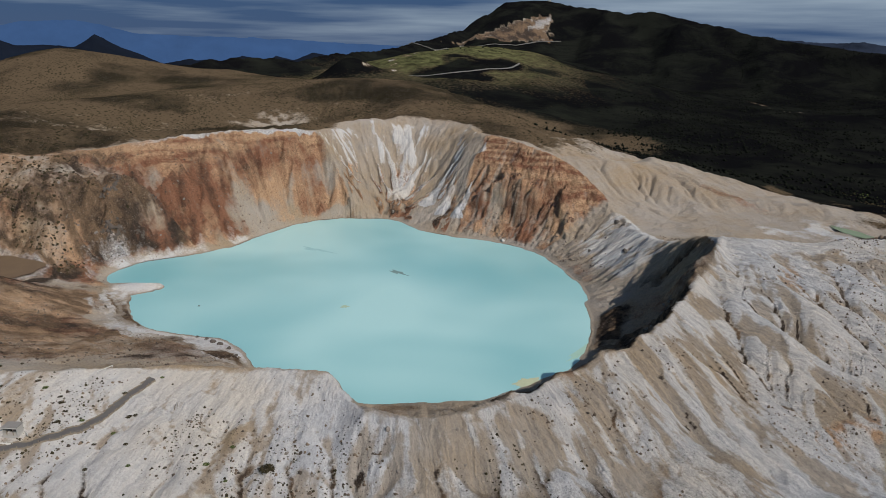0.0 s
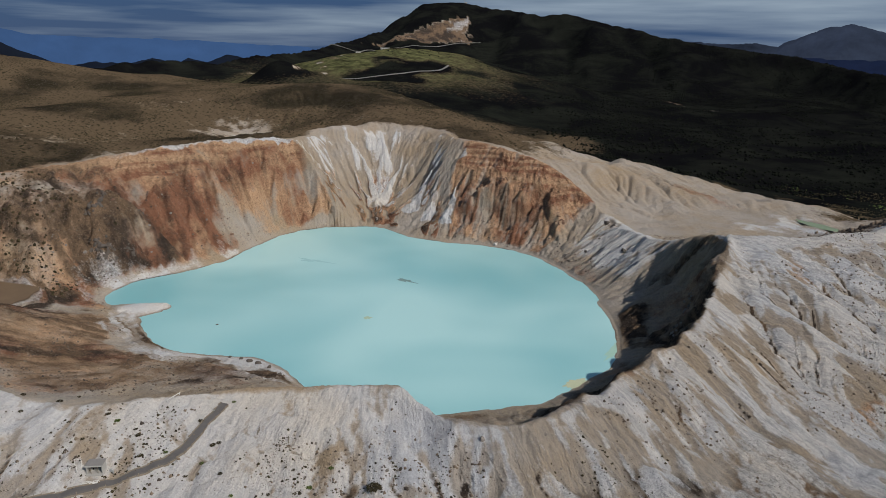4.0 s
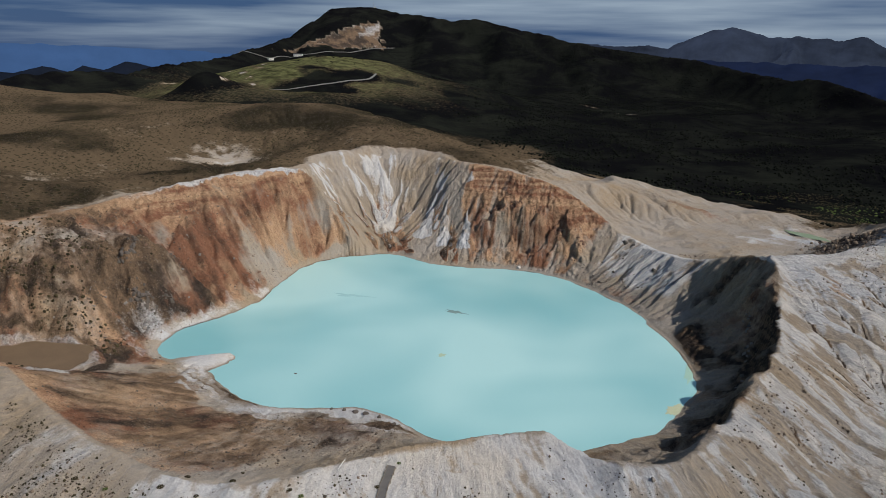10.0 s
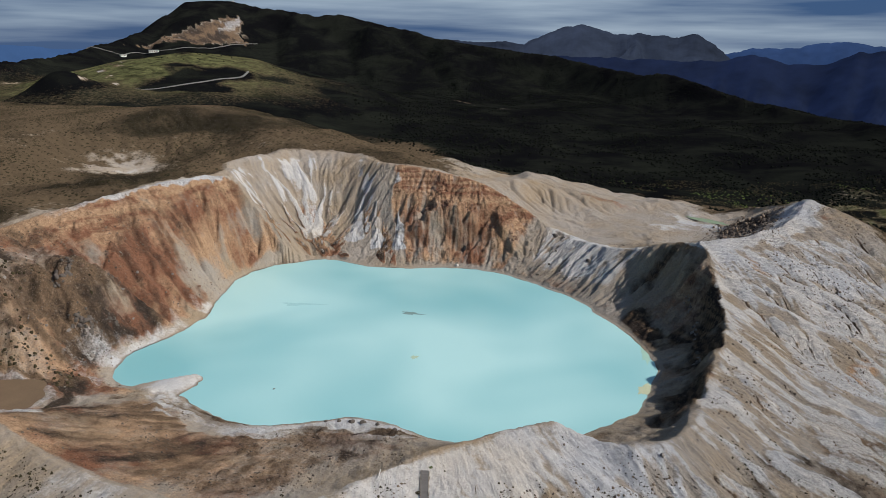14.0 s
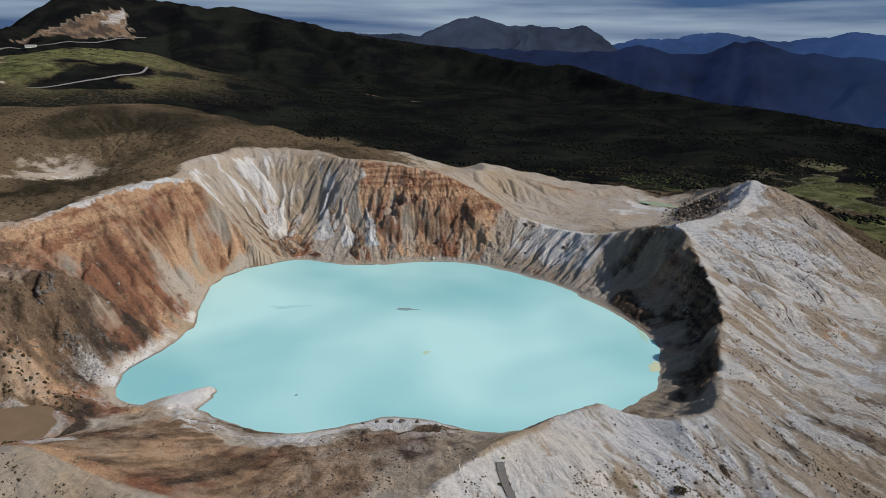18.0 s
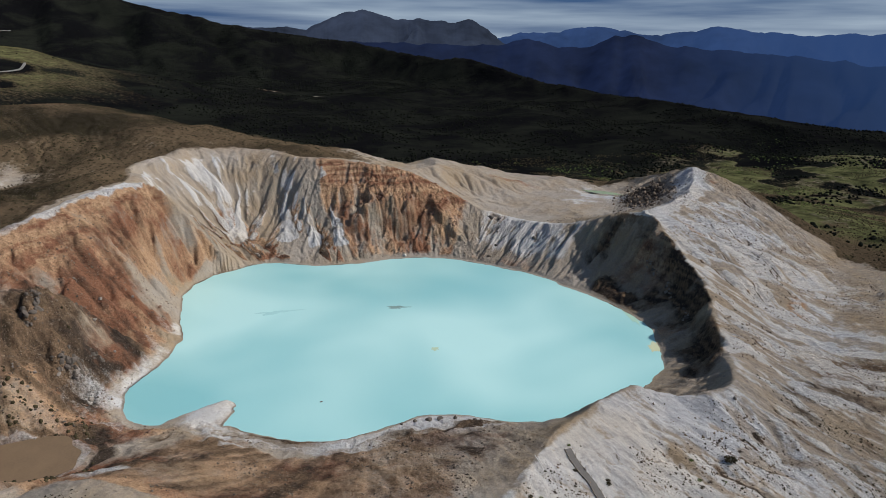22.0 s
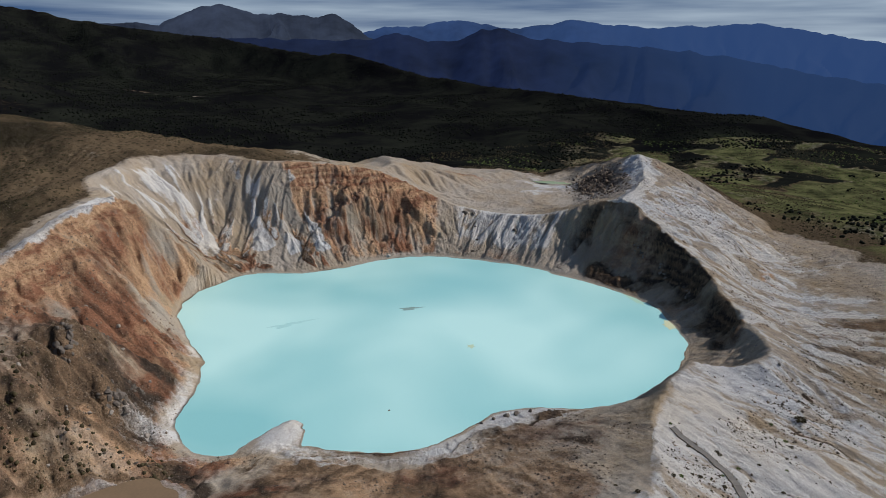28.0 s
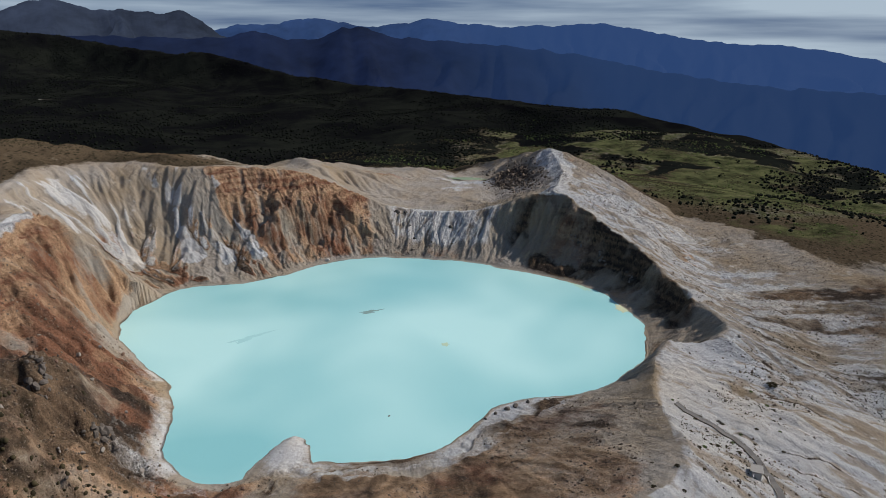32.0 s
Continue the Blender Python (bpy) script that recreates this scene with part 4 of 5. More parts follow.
def grid_mesh(name, x, y, z, mat, layers=(), closed=True):
    """A mesh over rows of bearing and columns of distance."""
    nt_, nr = x.shape
    me = bpy.data.meshes.new(name)
    me.vertices.add(nt_ * nr)
    me.vertices.foreach_set("co", np.stack([x, y, z], -1).astype(np.float32).ravel())
    i, j = np.meshgrid(np.arange(nt_ if closed else nt_ - 1), np.arange(nr - 1), indexing="ij")
    i2 = (i + 1) % nt_
    quads = np.stack([i * nr + j, i * nr + j + 1, i2 * nr + j + 1, i2 * nr + j], -1).reshape(-1, 4)
    me.loops.add(quads.size)
    me.loops.foreach_set("vertex_index", quads.ravel().astype(np.int32))
    me.polygons.add(len(quads))
    me.polygons.foreach_set("loop_start", np.arange(0, quads.size, 4, dtype=np.int32))
    me.update(calc_edges=True)
    me.shade_smooth()
    for key, value in layers:
        at = me.attributes.new(key, "FLOAT_COLOR", "POINT")
        rgba = np.ones((nt_ * nr, 4), np.float32)
        rgba[:, :value.shape[-1]] = np.clip(value.reshape(-1, value.shape[-1]), 0, 1)
        at.data.foreach_set("color", rgba.ravel())
    me.materials.append(mat)
    return new(name, me)


STEPS = 1640
th1 = np.linspace(0, 2 * math.pi, STEPS, endpoint=False)
r1 = np.concatenate([np.linspace(2, 84, 12), np.arange(86, 330, 0.62), 330 * 1.0125 ** np.arange(1, 219)])
TH, RR = np.meshgrid(th1, r1, indexing="ij")
GX, GY = CX + RR * np.cos(TH), CY + RR * np.sin(TH)
NEAR = int(np.searchsorted(r1, 625))
GZ = np.concatenate([ground_height(TH[:, :NEAR], RR[:, :NEAR]), region(GX[:, NEAR:], GY[:, NEAR:])], 1)
GZ = GZ + from_grid(CARVE, GX, GY)
# rubble: small broken relief on the walls and the rocky slopes
rocky = ease(1, 5, RR - round_ring(SHORE, TH)) * ease(330, 270, RR)
t_deg = np.degrees(TH)
rocky = rocky * np.clip(0.30 - 0.15 * ease(205, 215, t_deg) * ease(285, 270, t_deg) + (0.9 * ease(120, 128, t_deg) * ease(206, 200, t_deg) + 0.10 * ease(200, 206, t_deg) * ease(270, 255, t_deg)) * ease(6, -2, RR - crest(TH)) + 0.8 * ease(42, 50, t_deg) * ease(92, 86, t_deg) * ease(4, -2, RR - crest(TH)) + 0.9 * blob(GX, GY, 230, 70, 34, 16, 52), 0, 1.2)
GZ = GZ + rocky * (1.0 * (ridged(GX, GY, 3.2, 2, 161) - 0.35) + 0.6 * vnoise(GX / 1.5, GY / 1.5, 163))
grain = rills(GX, GY)
t_in = ease(3, -3, RR - crest(TH))
furrow = (0.36 - 0.24 * ease(228, 244, t_deg) * ease(300, 284, t_deg)) * (1 - t_in) * (0.7 + 0.5 * fbm(GX, GY, 40, 2, 199)) * np.maximum(ease(205, 230, t_deg), ease(40, 15, t_deg)) + t_in * (0.26 - 0.16 * ease(203, 212, t_deg) * ease(285, 270, t_deg) + 0.30 * ease(86, 92, t_deg) * ease(124, 118, t_deg) + 0.26 * ease(6, 14, t_deg) * ease(50, 40, t_deg) + 0.12 * ease(44, 54, t_deg) * ease(92, 86, t_deg))
GZ = GZ + furrow * np.where(grain < 0, 1.3 * grain, 0.8 * grain) * ease(0.5, 6, RR - round_ring(SHORE, TH))
still = ease(1.0, 0.8, np.hypot((GX + 168) / 29, (GY + 87) / 18.5))
GZ = GZ * (1 - still) + 8.2 * still
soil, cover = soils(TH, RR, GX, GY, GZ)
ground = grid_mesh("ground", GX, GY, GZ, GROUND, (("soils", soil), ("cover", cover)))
tagged(ground, "bare volcanic ground with pale, rust and brown crater slopes", "ground", kind="structure")

wr = np.concatenate([np.linspace(0.01, 100, 12), np.linspace(108, 148, 6)])
WT, WR = np.meshgrid(np.linspace(0, 2 * math.pi, 180, endpoint=False), wr, indexing="ij")
lake = grid_mesh("water", CX + WR * np.cos(WT), CY + WR * np.sin(WT), 0 * WR, WATER)
tagged(lake, "still milky turquoise water filling the crater lake", "lake", kind="structure")


# ---- distance: blue ranges seen through air, a backdrop that stands in ranks behind the rest ----
def far_range(name, label, eye, dist, nodes, foot, color, vary, seed, rough=0.10, valley_haze=None):
    """A rank of hills. nodes: bearing and elevation of the skyline, in degrees, from the eye; foot: distance and height of its base."""
    az = np.linspace(nodes[0][0], nodes[-1][0], 420)
    el = np.interp(az, [n[0] for n in nodes], [n[1] for n in nodes]) + rough * fbm(az * 1.0, 0 * az, 1.3, 5, seed, 0.6)
    u = np.linspace(-0.12, 1, 46)
    A, U = np.meshgrid(np.radians(az), u, indexing="ij")
    top = eye[2] + dist * np.tan(np.radians(el))[:, None]
    run = np.clip(U, 0, 1)
    d = dist + (foot[0] - dist) * U
    spur = ridged(np.degrees(A) * 1.0 + 2.6 * fbm(np.degrees(A), U * 9, 4, 2, seed + 5), U * 3.0, 3.2, 4, seed + 9)
    z = top + (foot[1] - top) * (run ** 0.85) + (spur - 0.75) * 0.05 * dist * ease(0, 0.3, run) * ease(1, 0.6, run) - 600 * np.clip(-U, 0, 1)
    ob = grid_mesh(name, eye[0] + d * np.cos(A), eye[1] + d * np.sin(A), z, haze_material(name + "_haze", color, vary, valley_haze), closed=False)
    return tagged(ob, label, "mountains", kind="structure")


E_EYE, W_EYE = (-140, -290, 138), (85, -325, 117)
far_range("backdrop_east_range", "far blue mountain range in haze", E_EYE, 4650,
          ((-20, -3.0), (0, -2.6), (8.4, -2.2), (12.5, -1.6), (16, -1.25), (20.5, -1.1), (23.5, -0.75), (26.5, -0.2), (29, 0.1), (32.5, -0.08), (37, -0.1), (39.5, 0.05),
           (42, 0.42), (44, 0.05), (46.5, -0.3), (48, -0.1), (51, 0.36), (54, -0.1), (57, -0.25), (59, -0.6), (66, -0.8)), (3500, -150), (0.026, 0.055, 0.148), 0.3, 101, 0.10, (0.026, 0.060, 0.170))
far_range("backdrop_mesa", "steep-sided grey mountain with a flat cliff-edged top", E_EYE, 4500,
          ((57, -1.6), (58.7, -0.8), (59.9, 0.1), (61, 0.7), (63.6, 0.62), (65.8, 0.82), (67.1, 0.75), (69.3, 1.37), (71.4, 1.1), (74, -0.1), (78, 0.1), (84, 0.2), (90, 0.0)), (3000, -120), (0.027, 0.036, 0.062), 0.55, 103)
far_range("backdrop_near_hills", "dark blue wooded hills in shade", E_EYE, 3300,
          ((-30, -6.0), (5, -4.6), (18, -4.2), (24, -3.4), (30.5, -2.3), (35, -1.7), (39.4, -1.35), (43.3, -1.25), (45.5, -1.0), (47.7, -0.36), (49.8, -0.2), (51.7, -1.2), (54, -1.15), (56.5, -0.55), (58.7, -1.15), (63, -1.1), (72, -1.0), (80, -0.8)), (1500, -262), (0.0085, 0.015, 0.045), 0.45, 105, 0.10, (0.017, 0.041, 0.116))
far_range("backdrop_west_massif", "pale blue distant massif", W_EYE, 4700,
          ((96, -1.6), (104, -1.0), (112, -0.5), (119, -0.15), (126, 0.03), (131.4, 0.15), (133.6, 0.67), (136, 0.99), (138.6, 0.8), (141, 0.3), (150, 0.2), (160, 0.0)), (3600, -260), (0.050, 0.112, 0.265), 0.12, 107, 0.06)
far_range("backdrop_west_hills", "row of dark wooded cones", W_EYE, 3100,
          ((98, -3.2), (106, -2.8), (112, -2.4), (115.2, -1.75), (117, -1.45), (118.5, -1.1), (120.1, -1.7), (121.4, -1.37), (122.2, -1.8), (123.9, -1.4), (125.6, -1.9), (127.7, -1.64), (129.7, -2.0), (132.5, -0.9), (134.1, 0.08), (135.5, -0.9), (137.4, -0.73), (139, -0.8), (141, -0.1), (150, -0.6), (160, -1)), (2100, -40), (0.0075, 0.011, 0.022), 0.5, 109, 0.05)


# ---- things ----
ROCK = plain("weathered_andesite", (0.20, 0.175, 0.155), 0.9, vary=0.45)
DARK_ROCK = plain("dark_lava", (0.085, 0.070, 0.060), 0.9, vary=0.45)
RUST_ROCK = plain("rust_stained_lava", (0.15, 0.085, 0.058), 0.9, vary=0.45)
PALE_ROCK = plain("bleached_rock", (0.50, 0.48, 0.46), 0.9, vary=0.2)
CONCRETE = plain("grey_concrete", (0.36, 0.35, 0.33), 0.85, vary=0.15)
TIMBER = plain("weathered_timber", (0.20, 0.165, 0.125), 0.8, vary=0.3)
WHITE_PAINT = plain("white_paint", (0.62, 0.61, 0.58), 0.6, vary=0.12)
PAVING = plain("dark_gravel_paving", (0.115, 0.105, 0.10), 0.9, vary=0.3)
ASPHALT = plain("worn_light_asphalt", (0.15, 0.145, 0.14), 0.85, vary=0.2)
STEEL = plain("galvanised_steel", (0.35, 0.36, 0.37), 0.45, 0.8, vary=0.1)
ROOFING = plain("weathered_roofing", (0.23, 0.215, 0.20), 0.8, vary=0.3)
# darkened for the shade inside the shelter; also used for window panes
INSIDE = plain("shaded_boards", (0.12, 0.10, 0.085), 0.8, vary=0.2)
SULPHUR = plain("sulphur_crust", (0.46, 0.48, 0.32), 0.9, vary=0.25)
SCUM = plain("grey_sulphur_scum", (0.17, 0.26, 0.25), 0.7, vary=0.3, scale=0.3)
FAINT_SCUM = plain("faint_scum", (0.315, 0.56, 0.575), 0.5, vary=0.12, scale=0.3)
YELLOW_SCUM = plain("yellow_sulphur_scum", (0.42, 0.52, 0.36), 0.7, vary=0.15)
SHOAL = plain("green_shallows", (0.36, 0.55, 0.45), 0.4, vary=0.15)
POND = plain("green_pond_water", (0.21, 0.26, 0.13), 0.25, vary=0.15, scale=0.1)
MUD = plain("dried_brown_mud", (0.15, 0.098, 0.056), 0.75, vary=0.45, scale=0.15)


def leafy(name, dark, light):
    """Foliage whose clumps differ from one another."""
    m, nt, b = material(name)
    geo = nt.nodes.new("ShaderNodeNewGeometry")
    nt.links.new(mixed(nt, geo.outputs["Random Per Island"], dark, light), b.inputs["Base Color"])
    b.inputs["Roughness"].default_value = 0.85
    b.inputs["Specular IOR Level"].default_value = 0.02
    return m


# nearly black, since the mountain's cloud shade is put into this colour
CONIFER = leafy("dark_conifers", (0.0045, 0.0052, 0.0045), (0.010, 0.012, 0.0085))
BAMBOO = leafy("dwarf_bamboo", (0.035, 0.05, 0.016), (0.10, 0.125, 0.04))
HEATH = leafy("brown_heath", (0.022, 0.019, 0.012), (0.065, 0.053, 0.030))


def stony(name, dark, light):
    m, nt, b = material(name)
    geo = nt.nodes.new("ShaderNodeNewGeometry")
    n = noisy(nt, place_of(nt), 5.0, 4)
    f = calc(nt, "MULTIPLY_ADD", calc(nt, "SUBTRACT", n, 0.5), 0.7, geo.outputs["Random Per Island"], True)
    nt.links.new(mixed(nt, f, dark, light), b.inputs["Base Color"])
    b.inputs["Roughness"].default_value = 0.95
    return m


SCREE = stony("mixed_scree", (0.05, 0.038, 0.03), (0.19, 0.14, 0.10))


def ground_at(x, y):
    """Height of the ground sheet at a place."""
    x, y = np.atleast_1d(np.asarray(x, float)), np.atleast_1d(np.asarray(y, float))
    th, r = np.arctan2(y - CY, x - CX) % (2 * math.pi), np.hypot(x - CX, y - CY)
    fi = th / (2 * math.pi) * STEPS
    i = np.floor(fi).astype(int) % STEPS
    ft = fi - np.floor(fi)
    j = np.clip(np.searchsorted(r1, r) - 1, 0, len(r1) - 2)
    fr = (r - r1[j]) / (r1[j + 1] - r1[j])
    i2 = (i + 1) % STEPS
    return (GZ[i, j] * (1 - ft) + GZ[i2, j] * ft) * (1 - fr) + (GZ[i, j + 1] * (1 - ft) + GZ[i2, j + 1] * ft) * fr


def zat(x, y):
    return float(ground_at(x, y)[0])


def part(name, bm, mat, parent=None, label=""):
    """Links a bmesh as one mesh object, under its thing if there is one."""
    me = bpy.data.meshes.new(name)
    bm.to_mesh(me)
    bm.free()
    me.materials.append(mat)
    ob = new(name, me)
    if parent:
        ob.parent = parent
    return tagged(ob, label) if label else ob


def box(sx, sy, sz, at=(0, 0, 0), turn=0.0, bevel=0.02, tilt=0.0):
    """A bevelled box whose base centre is at the place."""
    bm = bmesh.new()
    bmesh.ops.create_cube(bm, size=1, matrix=Matrix.Diagonal((sx, sy, sz, 1)))
    if bevel:
        bmesh.ops.bevel(bm, geom=bm.edges[:], offset=min(bevel, sx / 3, sy / 3, sz / 3), segments=1, affect="EDGES")
    bm.transform(Matrix.Translation(at) @ Euler((tilt, 0, turn)).to_matrix().to_4x4() @ Matrix.Translation((0, 0, sz / 2)))
    return bm


def rock_mesh(name, seed, mat, flat=0.75):
    """A lumpy, cracked boulder about a metre across."""
    rng = random.Random(seed)
    bm = bmesh.new()
    bmesh.ops.create_icosphere(bm, subdivisions=2, radius=0.5)
    off = Vector((rng.uniform(0, 90), rng.uniform(0, 90), rng.uniform(0, 90)))
    planes = [Vector((rng.gauss(0, 1), rng.gauss(0, 1), rng.gauss(0, 0.7))).normalized() for _ in range(11)]
    for v in bm.verts:
        v.co *= 1 + 0.42 * noise.noise(v.co * 2.3 + off) + 0.18 * noise.noise(v.co * 6 + off)
        for n in planes:
            over = v.co.dot(n) - 0.27
            if over > 0:
                v.co -= n * over * 0.97
        v.co.z = v.co.z * flat + 0.18
    me = bpy.data.meshes.new(name)
    bm.to_mesh(me)
    bm.free()
    me.materials.append(mat)
    return me


ROCKS = {"grey": [rock_mesh("boulder", k, ROCK) for k in (1, 2, 3)], "dark": [rock_mesh("boulder", k, DARK_ROCK) for k in (4, 5, 6)],
         "rust": [rock_mesh("boulder", k, RUST_ROCK) for k in (9, 10)],
         "pale": [rock_mesh("boulder", k, PALE_ROCK) for k in (7, 8)]}


def boulder(x, y, size, tone, label, group=""):
    rng = random.Random(int(x * 131 + y * 17))
    ob = new("boulder", rng.choice(ROCKS[tone]))
    ob.matrix_world = pose(x, y, zat(x, y) - 0.08 * size, rng.uniform(-12, 12), rng.uniform(-12, 12), rng.uniform(0, 360)) @ Matrix.Diagonal((size * rng.uniform(0.85, 1.25), size, size * rng.uniform(0.8, 1.1), 1))
    return tagged(ob, label, "boulder", group)


# boulders that stand out on the southern slope, above the wall and on the scree
for x, y, size in ((66, -159, 2.2), (83, -150, 1.8), (65, -171, 1.5), (53, -177, 1.6), (43, -173, 1.5), (45.5, -171.5, 1.2), (36, -165, 1.1), (93, -132, 1.4), (73, -168.5, 1.4),
                   (100, -140, 1.5), (79, -143, 1.3), (88, -158, 1.2), (58, -165, 1.0), (112, -138, 1.6), (125, -128, 1.5), (118, -150, 1.3), (131, -110, 1.5), (21, -168, 1.2), (12, -172, 1.1), (97, -150, 1.2)):
    boulder(x, y, size, "grey", "weathered grey boulder lying on the pale outer slope", "boulders on the outer slope")
for x, y, size in ((103.5, 77.5, 5.0), (107, 74, 3.2), (111.5, 38, 3.6), (83, 46, 2.6), (81.5, 55, 2.2), (92, 52.5, 2.6), (99, 62, 1.9), (88, 66, 1.8), (77, 66, 1.6), (95, 40, 1.7), (71, 72, 1.8), (101, 28, 1.7)):
    boulder(x, y, size, "dark", "dark fallen lava boulder on the scree above the shore", "boulders on the scree")
for x, y, size in ((-150, -42, 2.8), (-137, -8, 2.2), (-157, -46, 2.2), (-131, -17, 1.8), (-126, 12, 1.6), (-121, 22, 2.0), (-134, 8, 2.4), (-141, -45, 2.6)):
    boulder(x, y, size, "grey", "loose grey block on the brown western wall", "blocks on the western wall")
for x, y, size in ((-152, -62, 1.6), (-149, -64, 1.3), (-157, -61, 1.4), (-161, -60, 1.2), (-146, -66, 1.2), (-166, -58, 1.5)):
    boulder(x, y, size, "dark", "dark boulder at the edge of the mud pan", "boulders by the mud pan")
rng = random.Random(77)
for k in range(26):
    a, q = radians(rng.uniform(138, 206)), rng.uniform(0.12, 0.7)
    d = float(round_ring(SHORE, np.array([a]))[0])
    d = d + q * (float(crest(np.array([a]))[0]) - d)
    boulder(CX + d * math.cos(a), CY + d * math.sin(a), rng.uniform(1.0, 2.4), "grey" if k % 3 else "rust", "loose block resting on the brown western slope", "blocks on the western slope")
boulder(38.5, 74.5, 4.0, "pale", "bleached white block at the foot of the red cliff")
for x, y, size in ((-26, -108, 3.4), (-30, -107, 3.0), (-21, -110, 2.8), (-35, -105, 2.4), (-15, -114, 2.2), (-40, -104, 2.0)):
    boulder(x, y, size, "dark", "dark ledge block on the southern shore", "blocks on the southern shore")


def outcrop(x, y, rx, ry, turn, n, seed, label, tones=("dark", "grey"), bulk=1.0):
    """A crag: blocks packed against one another, rooted in the slope."""
    rng = random.Random(seed)
    top = tagged(new("rock_outcrop"), label, "outcrop", "rock outcrops in the crater walls")
    z0 = zat(x, y)
    top.matrix_world = pose(x, y, z0)
    for k in range(n):
        a, q = rng.uniform(0, 6.28), math.sqrt(rng.random())
        u, v = rx * q * math.cos(a), ry * q * math.sin(a)
        dx, dy = u * math.cos(turn) - v * math.sin(turn), u * math.sin(turn) + v * math.cos(turn)
        size = bulk * rng.uniform(1.3, 3.4) * (1.15 - 0.5 * q)
        ob = new("block", rng.choice(ROCKS[rng.choice(tones)]))
        ob.parent = top
        ob.matrix_basis = pose(dx, dy, zat(x + dx, y + dy) - z0 - 0.38 * size, rng.uniform(-18, 18), rng.uniform(-18, 18), rng.uniform(0, 360)) @ Matrix.Diagonal((size * rng.uniform(0.8, 1.2), size, size * rng.uniform(0.9, 1.5), 1))
    return top


for k, (x, y, rx, ry, turn, n) in enumerate(((-146, -35, 6.5, 5.5, 0.3, 46), (-157, -22, 6, 4.5, 0.8, 34), (-138, -24, 3.5, 2.5, 0.2, 12), (-141, -6, 3, 2.5, 0.0, 10))):
    outcrop(x, y, rx, ry, turn, n, 40 + k, "dark craggy outcrop of broken blocks on the western wall", ("dark",), 1.25 if k < 2 else 1.0)
for k, (x, y, rx, ry, turn, n) in enumerate(((24, 112, 5, 1.8, -0.3, 16), (38, 107, 6, 2, -0.35, 20), (52, 101, 6, 2, -0.55, 20), (64, 92, 6, 2, -0.7, 20), (76, 80, 4, 2, -0.9, 14))):
    outcrop(x, y, rx, ry, turn, n, 60 + k, "dark red-brown cliff ledge in the northern wall", ("rust",))
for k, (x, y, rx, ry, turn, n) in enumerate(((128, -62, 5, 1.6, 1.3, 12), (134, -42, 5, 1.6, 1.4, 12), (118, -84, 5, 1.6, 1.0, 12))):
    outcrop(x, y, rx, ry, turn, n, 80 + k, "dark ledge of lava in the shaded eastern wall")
drift = new("boulder", ROCKS["dark"][1])
drift.matrix_world = pose(-61.4, -75.5, -0.2, 0, 0, 30) @ Matrix.Diagonal((1.9, 1.2, 1.0, 1))
tagged(drift, "small dark rock breaking the turquoise water", "rock")


def scum(name, label, x, y, lx, ly, turn, mat, seed, tail=0.0, rag=1.0):
    """A ragged film floating on the lake."""
    rng = random.Random(seed)
    off = Vector((seed * 3.1, 0, 0))
    bm = bmesh.new()
    ring = []
    for k in range(64):
        a = 2 * math.pi * k / 64
        w = 1 + rag * 0.75 * noise.noise(Vector((math.cos(a) * 1.6, math.sin(a) * 1.6, 0)) + off) + 0.3 * noise.noise(Vector((math.cos(a) * 5, math.sin(a) * 5, 2)) + off)
        px = math.cos(a) * lx * w * (1 + tail * max(0, math.cos(a)) ** 6)
        ring.append((px, math.sin(a) * ly * w))
    for h, grow in ((0.0, 1.0), (0.035, 0.97)):
        for px, py in ring:
            bm.verts.new((px * grow, py * grow, h))
    bm.verts.ensure_lookup_table()
    bm.faces.new(bm.verts[64:128])
    for k in range(64):
        bm.faces.new((bm.verts[k], bm.verts[(k + 1) % 64], bm.verts[64 + (k + 1) % 64], bm.verts[64 + k]))
    ob = part(name, bm, mat)
    ob.matrix_world = pose(x, y, 0.006, 0, 0, turn)
    return tagged(ob, label, "floating scum")


scum("scum_patch", "grey sulphur scum drifting on the milky water", 1, 0.5, 5.5, 2.0, -24, SCUM, 1, 0.9, 1.5)
scum("scum_patch", "faint grey scum trail on the milky water", -56, 20, 10.0, 2.4, -10, FAINT_SCUM, 2, 0.4, 1.5)
scum("scum_patch", "yellow sulphur patch floating on the lake", -1.4, -52.6, 1.7, 1.7, 0, YELLOW_SCUM, 3)
scum("sulphur_shoal", "pale yellow sulphur deposit at the shaded shore", 90.8, -93.8, 5.2, 3.0, 48, SULPHUR, 4, 0.0, 0.5)
scum("sulphur_shoal", "yellow-green sulphur band in the shallows", 107.5, -54.5, 2.0, 17.0, -20, SHOAL, 6, 0.0, 0.25)

# side basin's pond and the western mud pan
def sheet(name, label, category, x, y, lx, ly, turn, z, mat, seed):
    bm = bmesh.new()
    off = Vector((seed * 7.7, 0, 0))
    ring = [bm.verts.new((math.cos(a) * lx * w, math.sin(a) * ly * w, 0)) for a, w in ((2 * math.pi * k / 72, 1 + 0.28 * noise.noise(Vector((math.cos(2 * math.pi * k / 72) * 2, math.sin(2 * math.pi * k / 72) * 2, 0)) + off)) for k in range(72))]
    bm.faces.new(ring)
    ob = part(name, bm, mat)
    ob.matrix_world = pose(x, y, z, 0, 0, turn)
    return tagged(ob, label, category, kind="structure")


sheet("water_pond", "shallow green pond in the side basin", "pond", 229, 117, 15, 5, -54, 15.1, POND, 1)
sheet("mud_pan", "flat brown dried mud in a side hollow", "mud", -168, -87, 25, 15, -4, 8.75, MUD, 2)


